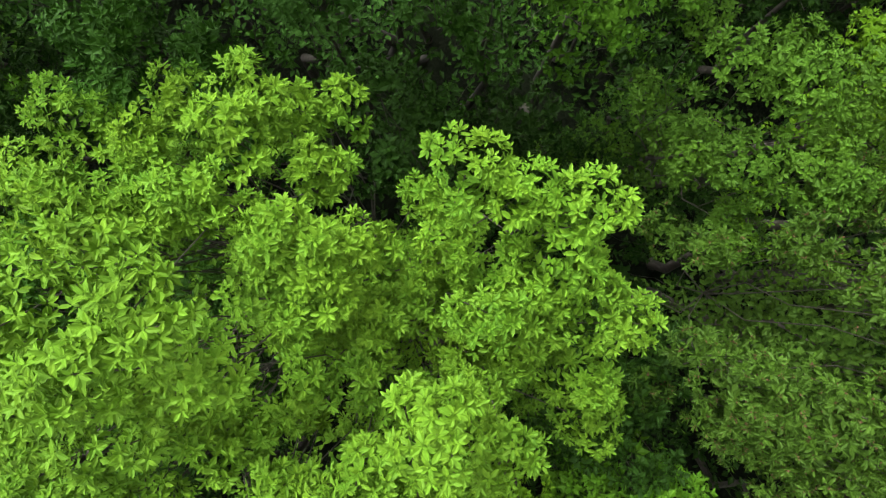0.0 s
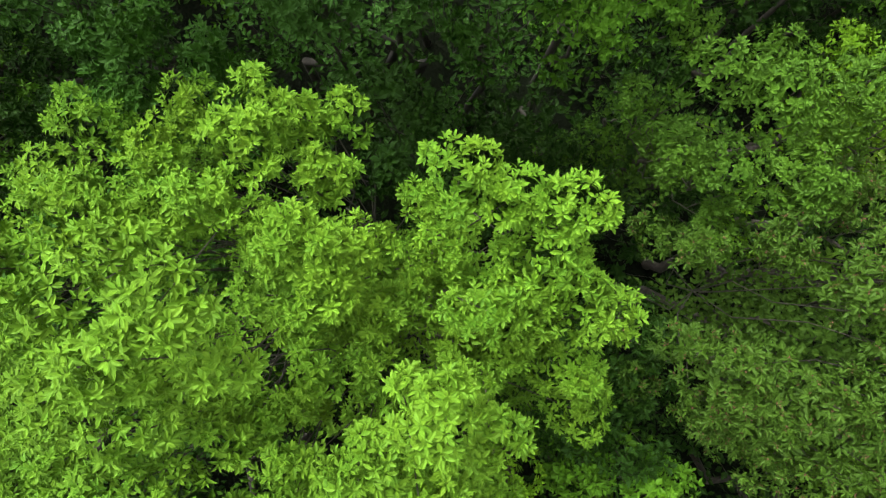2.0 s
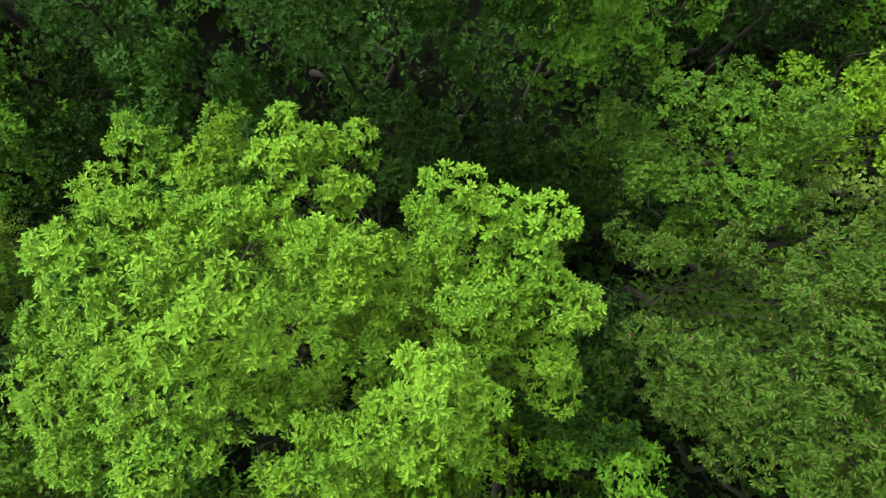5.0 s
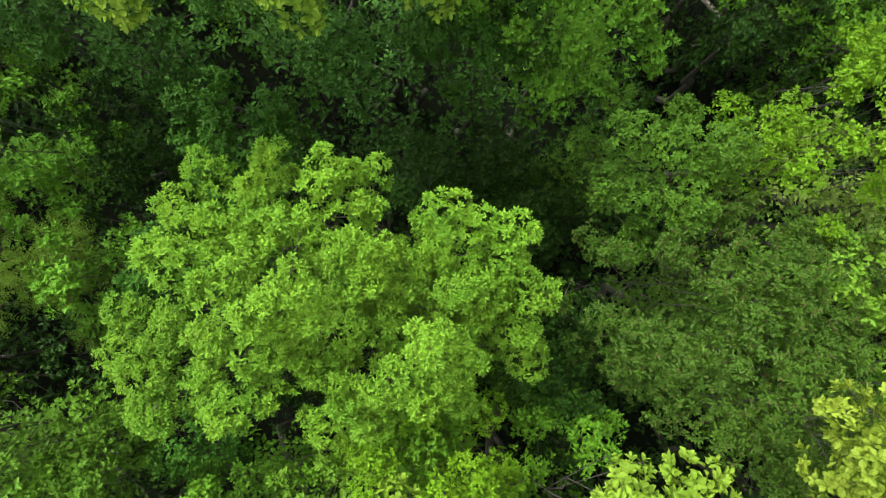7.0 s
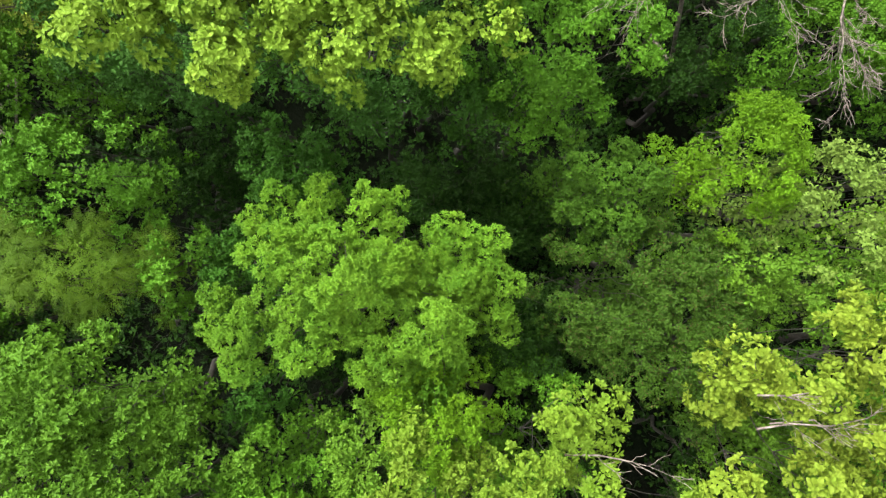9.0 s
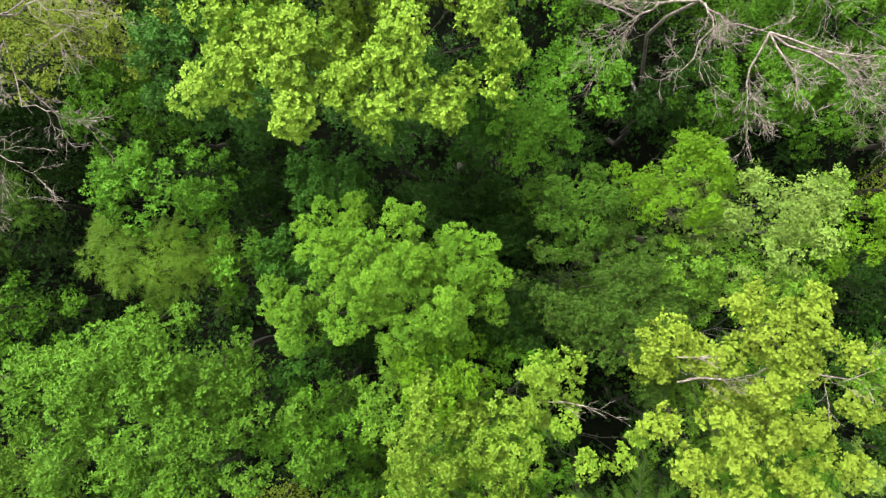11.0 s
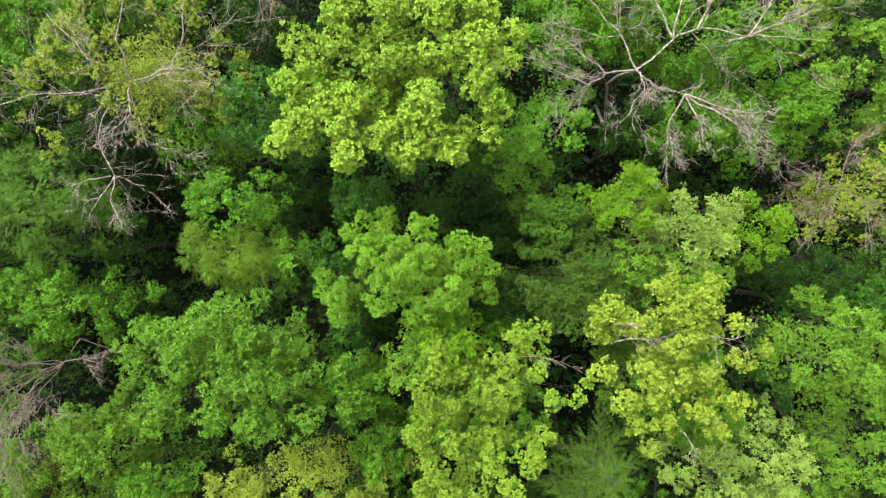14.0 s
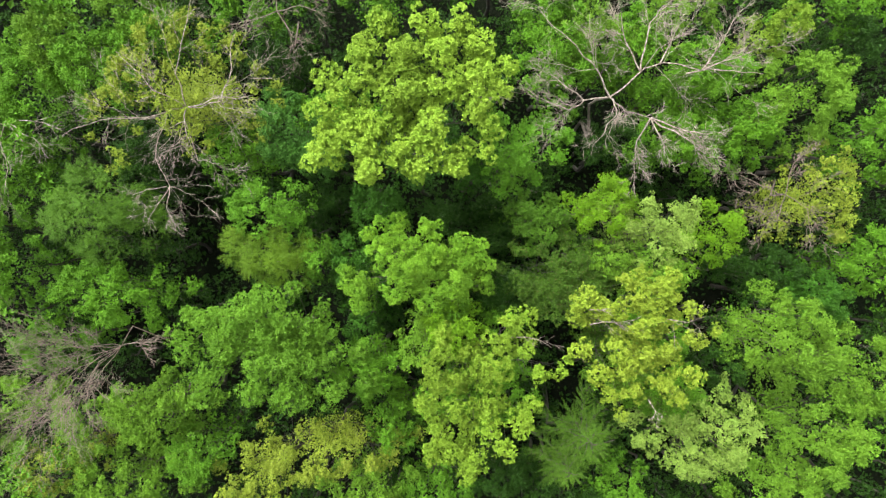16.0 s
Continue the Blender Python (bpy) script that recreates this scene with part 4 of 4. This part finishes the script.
# ---- conifer with radiating fronds ----
def conifer(x, y, top, reach, seed):
    rng = np.random.default_rng(seed)
    root = new("conifer_tree")
    root.location = (x, y, 0)
    tagged(root, "green conifer with long radiating feathery branches", "tree")
    v, f = tubes([(bent((0, 0, -0.2), (0, 0, top), rng, 0, 6), 0.17, 0.01)], 9)
    child("trunk", raw_mesh("trunk", v, f, BARK, True), root)
    sp = dict(length=0.12, width=0.034, count=22, span=0.62, frond=True)
    for k in range(26):
        s = (k + 0.5) / 34
        h = top - 0.1 - 4.5 * s
        out = reach * (0.15 + 0.85 * s ** 0.7) * rng.uniform(0.8, 1.12)
        a = k * 2.39996 + rng.normal(0, 0.2)
        d = np.array([math.cos(a), math.sin(a), 0])
        pts = np.array([[0, 0, h] + d * out * q + [0, 0, 0.28 * out * q - 0.4 * out * q * q] for q in np.linspace(0, 1, 6)])
        pts[1:, :2] += rng.normal(0, 0.05, (5, 2))
        v, f = tubes([(pts, 0.025, 0.005)], 4)
        limb = child("branch", raw_mesh("branch", v, f, BARK, True), root)
        n = max(5, int(out / 0.17))
        q = (np.arange(n) + rng.uniform(0.2, 0.8, n)) / n
        p = np.stack([np.interp(q, np.linspace(0, 1, 6), pts[:, c]) for c in range(3)], 1)
        # side twigs leave the branch by turns, and lengthen towards its foot
        swing = np.where(np.arange(n) % 2, 1, -1) * rng.uniform(0.65, 0.9, n) * (1.02 - q ** 4)
        ax = np.stack([np.cos(a + swing), np.sin(a + swing), np.full(n, 0.05)], 1)
        away = 0.18 + (1 - q)[:, None] * 0.12 * out
        v, f = fronds(p + ax * away, ax, ax, sp, rng)
        v2, f2 = fronds(p + ax * 0.1, ax, ax, sp, rng)
        child("foliage", raw_mesh("foliage", np.concatenate([v, v2]), np.concatenate([f, f2 + len(v)]), NEEDLES), limb)
    return root


conifer(*(6.82, -9.44, 13.80), 2.9, 61)
conifer(*(6.01, -11.30, 12.60), 2.2, 62)


# ---- dead trees ----
def dead_tree(label, foot, hub, limbs, material, seed, thick=0.11, forks=5, levels=2, spread=0.7, name="dead_tree"):
    rng = np.random.default_rng(seed)
    root = new(name)
    root.location = (*foot, 0)
    tagged(root, label, "dead tree")
    base = np.array([*foot, 0.0])
    v, f = tubes([(bent((0, 0, -0.2), np.array(hub) - base, rng, 0, 7), thick * 1.5, thick * 0.6)], 9)
    child("trunk", raw_mesh("trunk", v, f, material, True), root)
    for pts in limbs:
        way = np.array(pts, float) - base
        fine = [way[0]]
        for p, q in zip(way[:-1], way[1:]):
            for s in (0.34, 0.67, 1.0):
                fine.append(p + (q - p) * s + rng.normal(0, 0.035, 3) * np.linalg.norm(q - p) * (s < 1))
        ways = []
        bough(ways, np.array(fine), thick * 0.6, 0.012, rng, levels, forks, spread)
        v, f = tubes(ways, 3)
        child("bough", raw_mesh("bough", v, f, material, True), root)
    return root


dead_tree("bleached bare dead tree with crooked forking limbs", (8.6, 8.3), (7.01, 7.25, 15.20), [
    [(7.01, 7.25, 15.20), (6.34, 8.24, 15.70), (5.18, 9.26, 16.20), (4.06, 9.95, 16.60), (3.33, 10.66, 16.90)],
    [(7.01, 7.25, 15.20), (5.69, 6.97, 15.60), (4.93, 6.45, 15.90), (3.85, 6.79, 16.20), (2.78, 7.30, 16.40)],
    [(5.69, 6.97, 15.60), (4.70, 7.49, 16.10), (3.98, 7.92, 16.40)],
    [(7.15, 7.17, 15.20), (7.17, 6.30, 15.70), (6.10, 4.95, 16.10)],
    [(7.01, 7.25, 15.20), (8.39, 8.42, 15.80), (9.18, 8.62, 16.00), (10.76, 8.19, 16.30), (12.07, 8.18, 16.40), (13.42, 8.05, 16.40)],
    [(10.76, 8.19, 16.30), (11.28, 9.03, 16.60), (11.84, 10.15, 16.80), (12.08, 10.47, 16.80)],
    [(10.16, 8.10, 16.10), (11.66, 8.57, 16.50), (13.29, 9.16, 16.60)],
    [(8.25, 8.27, 15.70), (8.24, 9.13, 16.20), (8.37, 10.22, 16.50), (8.88, 10.89, 16.70), (9.55, 10.98, 16.70)],
    [(8.25, 8.27, 15.70), (7.38, 9.47, 16.20), (7.09, 10.70, 16.50)],
    [(9.04, 8.58, 15.90), (9.38, 9.46, 16.30), (9.64, 10.06, 16.50)],
    [(7.01, 7.25, 15.20), (7.67, 6.53, 15.40), (8.75, 6.21, 15.60)],
    [(8.75, 6.21, 15.60), (8.01, 5.10, 16.00), (7.84, 3.88, 16.10)],
    [(8.75, 6.21, 15.60), (9.23, 4.93, 16.00), (9.32, 4.32, 16.00)],
    [(8.75, 6.21, 15.60), (10.25, 5.20, 16.00), (11.12, 4.53, 16.00)],
    [(8.75, 6.21, 15.60), (10.28, 5.58, 15.90), (11.44, 5.47, 16.00)],
], DEAD, 71, 0.075, 6, 3, 0.6)
dead_tree("grey half-dead branches over a dark gap", (-17.17, 6.23), (-14.45, 4.66, 13.60), [
    [(-14.32, 5.85, 13.90), (-14.56, 4.29, 14.20), (-13.76, 2.91, 14.40), (-12.54, 2.53, 14.40)],
    [(-13.76, 2.91, 14.40), (-14.24, 2.09, 14.50), (-14.77, 1.28, 14.40)],
    [(-13.76, 2.91, 14.40), (-13.84, 1.83, 14.50), (-13.37, 0.97, 14.50)],
    [(-13.90, 2.91, 14.40), (-14.79, 2.77, 14.40), (-15.57, 2.49, 14.30)],
    [(-14.27, 5.69, 14.00), (-13.04, 5.99, 14.60), (-13.13, 5.14, 14.80), (-13.60, 4.68, 14.80)],
    [(-13.04, 6.12, 14.60), (-12.17, 4.06, 15.00), (-11.12, 3.94, 15.00)],
], DEAD, 72, 0.045, 4, 3, 0.6)
dead_tree("mass of thin bare brown dead twigs", (-15.6, -5.2), (-17.51, -5.22, 11.60), [
    [(-17.51, -5.22, 11.60), (-18.25, -5.06, 12.60), (-19.86, -5.16, 13.20), (-21.95, -6.04, 13.40)],
    [(-17.51, -5.22, 11.60), (-18.53, -5.59, 12.60), (-20.12, -6.62, 13.20), (-22.57, -7.48, 13.30)],
    [(-17.51, -5.22, 11.60), (-18.38, -5.87, 12.60), (-19.61, -7.49, 13.10), (-22.06, -9.33, 13.20)],
    [(-17.51, -5.22, 11.60), (-18.23, -6.16, 12.60), (-19.04, -7.76, 13.10), (-20.22, -9.50, 13.20)],
    [(-17.51, -5.22, 11.60), (-18.15, -5.89, 12.50), (-18.54, -7.22, 13.00), (-19.15, -8.78, 13.00)],
    [(-17.51, -5.22, 11.60), (-18.82, -5.25, 12.60), (-20.76, -5.81, 13.10), (-23.78, -6.53, 13.20)],
    [(-17.51, -5.22, 11.60), (-17.92, -6.19, 12.40), (-18.24, -7.12, 12.80), (-17.58, -7.71, 12.80)],
    [(-17.51, -5.22, 11.60), (-18.97, -6.13, 12.80), (-20.95, -8.04, 13.20), (-23.47, -9.21, 13.20)],
    [(-17.51, -5.22, 11.60), (-16.45, -4.93, 12.20), (-15.47, -5.06, 12.40)],
], TWIG, 73, 0.034, 6, 3, 0.5)
dead_tree("bare grey dead twigs beside an olive tree", (19.80, 3.73), (16.75, 3.09, 12.60), [
    [(16.75, 3.09, 12.60), (15.26, 3.44, 13.20), (14.02, 3.96, 13.40)],
    [(16.75, 3.09, 12.60), (15.99, 1.76, 13.20), (15.04, 1.45, 13.40)],
    [(16.75, 3.09, 12.60), (16.54, 4.27, 13.40), (16.96, 5.08, 13.60)],
    [(16.75, 3.09, 12.60), (17.40, 2.32, 13.40), (17.58, 0.64, 13.60)],
], TWIG, 74, 0.04, 6, 3, 0.6)
dead_tree("bare grey dead branches at the wood's gap", (-10.29, 13.64), (-9.16, 11.93, 13.00), [
    [(-9.16, 11.93, 13.00), (-10.12, 11.29, 13.50), (-11.33, 10.96, 13.60)],
    [(-9.16, 11.93, 13.00), (-8.32, 10.65, 13.40), (-8.12, 9.61, 13.60)],
    [(-9.16, 11.93, 13.00), (-7.92, 12.06, 13.40), (-7.03, 11.71, 13.60)],
    [(-9.16, 11.93, 13.00), (-9.34, 13.44, 13.40), (-10.13, 14.45, 13.60)],
], TWIG, 75, 0.045, 5, 3, 0.55)
dead_tree("pale hanging dead branches among green crowns", (-27.31, 6.99), (-24.68, 6.76, 10.40), [
    [(-24.68, 6.76, 10.40), (-23.30, 5.58, 11.00), (-23.29, 4.34, 11.20)],
    [(-24.68, 6.76, 10.40), (-22.70, 5.74, 11.00), (-21.79, 4.66, 11.20)],
    [(-24.68, 6.76, 10.40), (-24.20, 4.66, 11.00), (-24.08, 2.82, 11.20)],
    [(-24.68, 6.76, 10.40), (-22.85, 6.69, 10.80), (-21.18, 6.16, 11.00)],
], DEAD, 76, 0.05, 5, 2, 0.6)

dead_branch(pale, [(2.42, -3.79, 16.40), (3.02, -3.73, 16.60), (3.65, -3.85, 16.60), (4.17, -4.17, 16.50)], 0.022, 81)
dead_branch(gold, [(5.76, -3.10, 17.00), (6.25, -2.94, 17.20), (6.89, -2.95, 17.30), (7.65, -2.83, 17.20)], 0.025, 82, 4)
dead_branch(gold, [(5.65, -2.44, 17.20), (6.13, -2.39, 17.40), (6.82, -2.29, 17.40)], 0.02, 83, 4)
dead_branch(gold, [(8.80, -2.75, 17.30), (9.29, -2.82, 17.40), (9.88, -2.91, 17.30), (10.65, -2.65, 17.20)], 0.025, 84, 4)
dead_branch(gold, [(6.10, -3.06, 16.80), (6.73, -2.90, 17.10), (7.28, -3.35, 17.10)], 0.02, 85, 4)
dead_branch(gold, [(8.46, -6.41, 16.60), (8.74, -6.89, 16.80), (8.61, -7.30, 16.70)], 0.02, 86, 4)
dead_tree("grey leaning birch limbs with few leaves", (-15.88, 9.24), (-12.47, 6.42, 15.60), [
    [(-12.47, 6.42, 15.60), (-13.96, 5.80, 16.20), (-15.98, 5.67, 16.20), (-18.13, 5.05, 15.60)],
    [(-12.47, 6.42, 15.60), (-12.54, 7.66, 16.60), (-12.10, 9.34, 16.80), (-11.84, 11.15, 16.60)],
    [(-12.47, 6.42, 15.60), (-13.42, 6.85, 16.80), (-14.30, 7.83, 16.80), (-15.28, 8.69, 16.40)],
    [(-12.47, 6.42, 15.60), (-10.53, 6.45, 16.60), (-10.06, 7.95, 16.60), (-10.10, 9.59, 16.20)],
    [(-12.47, 6.42, 15.60), (-10.99, 6.62, 16.40), (-9.43, 6.82, 16.20)],
    [(-12.47, 6.42, 15.60), (-12.27, 5.05, 16.00), (-13.12, 4.51, 15.80)],
], DEAD, 77, 0.055, 5, 3, 0.6)

# ---- lower trees that close the wood below the crowns; leaves darkened for shade ----
low = np.random.default_rng(41)
for i in range(-6, 7):
    for j in range(-4, 5):
        x, y = i * 4.3 + (j % 2) * 2.1 + low.normal(0, 0.5), j * 3.7 + low.normal(0, 0.5)
        if hollow(x, y, 0.5):
            continue
        lob = dome(x, y, low.uniform(6.5, 9.8), low.uniform(1.7, 2.3), low.uniform(1.7, 2.3), 2.0, low, 0.62)
        tree("broadleaf_tree", "filler tree below the taller crowns, leaves coloured dark for shade", lob, DARKSHADE_FILL, LEAF_DARKSHADE, 700 + 20 * i + j, limbs=4, tiers=(0, 4), dense=20, beds=False)

# ---- herbs on the forest floor, added with shade in their colour ----
herb = np.random.default_rng(15)
n = 14000
p = np.stack([herb.uniform(-32, 32, n), herb.uniform(-20, 20, n), herb.uniform(0.25, 0.9, n)], 1)
size = herb.uniform(0.2, 0.45, n)
v, f = leaves(p, unit(herb.normal(0, 1, (n, 3)) * [1, 1, 0.3]), unit(herb.normal(0, 0.3, (n, 3)) + [0, 0, 1]), size, size * 0.5, herb)
tagged(new("undergrowth", raw_mesh("undergrowth", v, f, LEAF_DARKSHADE)), "herb leaves over the forest floor, coloured dark for shade", "undergrowth", kind="stuff")

# ---- undergrowth in the gaps, far below the canopy: added, its leaves darkened for shade ----
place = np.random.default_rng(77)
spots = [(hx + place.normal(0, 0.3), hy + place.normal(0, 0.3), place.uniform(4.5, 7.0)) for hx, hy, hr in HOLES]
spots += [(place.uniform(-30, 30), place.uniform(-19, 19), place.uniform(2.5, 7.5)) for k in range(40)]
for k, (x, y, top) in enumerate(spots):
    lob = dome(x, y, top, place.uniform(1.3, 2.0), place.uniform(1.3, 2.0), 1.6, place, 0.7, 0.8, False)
    tree("understory_tree", "young tree on the forest floor, leaves coloured dark for shade", lob, DARKSHADE_LOW, LEAF_DARKSHADE, 300 + k, limbs=3, tiers=(0, 0), dense=25, beds=False)

# ---- the wood goes on around ----
ring = np.random.default_rng(99)
for k in range(26):
    a = k / 26 * 2 * math.pi
    x, y = (26 + 3.5 * (k % 2)) * math.cos(a), (17.5 + 3.5 * (k % 2)) * math.sin(a)
    # the outline is a rounded oblong
    s = 1 / max(abs(math.cos(a)) ** 4 + abs(math.sin(a)) ** 4, 0.2) ** 0.25
    x, y = x * s + ring.normal(0, 0.6), y * s + ring.normal(0, 0.6)
    lob = dome(x, y, ring.uniform(11.5, 15), ring.uniform(2.2, 3.2), ring.uniform(2.2, 3.2), 3.0, ring, 0.85)
    tree("broadleaf_tree", "mid-green tree in the surrounding wood", lob, WOOD, LEAF_OAK, 500 + k, limbs=4, tiers=(0, 5), dense=22, beds=False)

# ---- unseen foliage belt from the ground up, added to block light from the sides ----
far = np.random.default_rng(7)
n = 26000
a = far.uniform(0, 2 * math.pi, n)
s = 1 / (np.abs(np.cos(a)) ** 4 + np.abs(np.sin(a)) ** 4) ** 0.25
deep = far.uniform(0, 1, n)
fx, fy = np.cos(a) * s * (33 + 14 * deep), np.sin(a) * s * (24 + 14 * deep)
crown = 11.5 + 2.5 * np.sin(fx * 0.9) * np.cos(fy * 0.8) + far.normal(0, 0.5, n)
fz = crown * far.uniform(0.02, 1, n) ** 0.8
pos = np.stack([fx, fy, fz], 1)
way = unit(far.normal(0, 1, (n, 3)) * [1, 1, 0.4])
v, f = leaves(pos, way, unit(far.normal(0, 0.6, (n, 3)) + [0, 0, 0.6]), far.uniform(0.5, 1.1, n), far.uniform(0.35, 0.7, n), far)
tagged(new("far_wood", raw_mesh("far_wood", v, f, LEAF_OAK)), "unseen leaf belt added to block light from the sides", "woodland", kind="stuff")
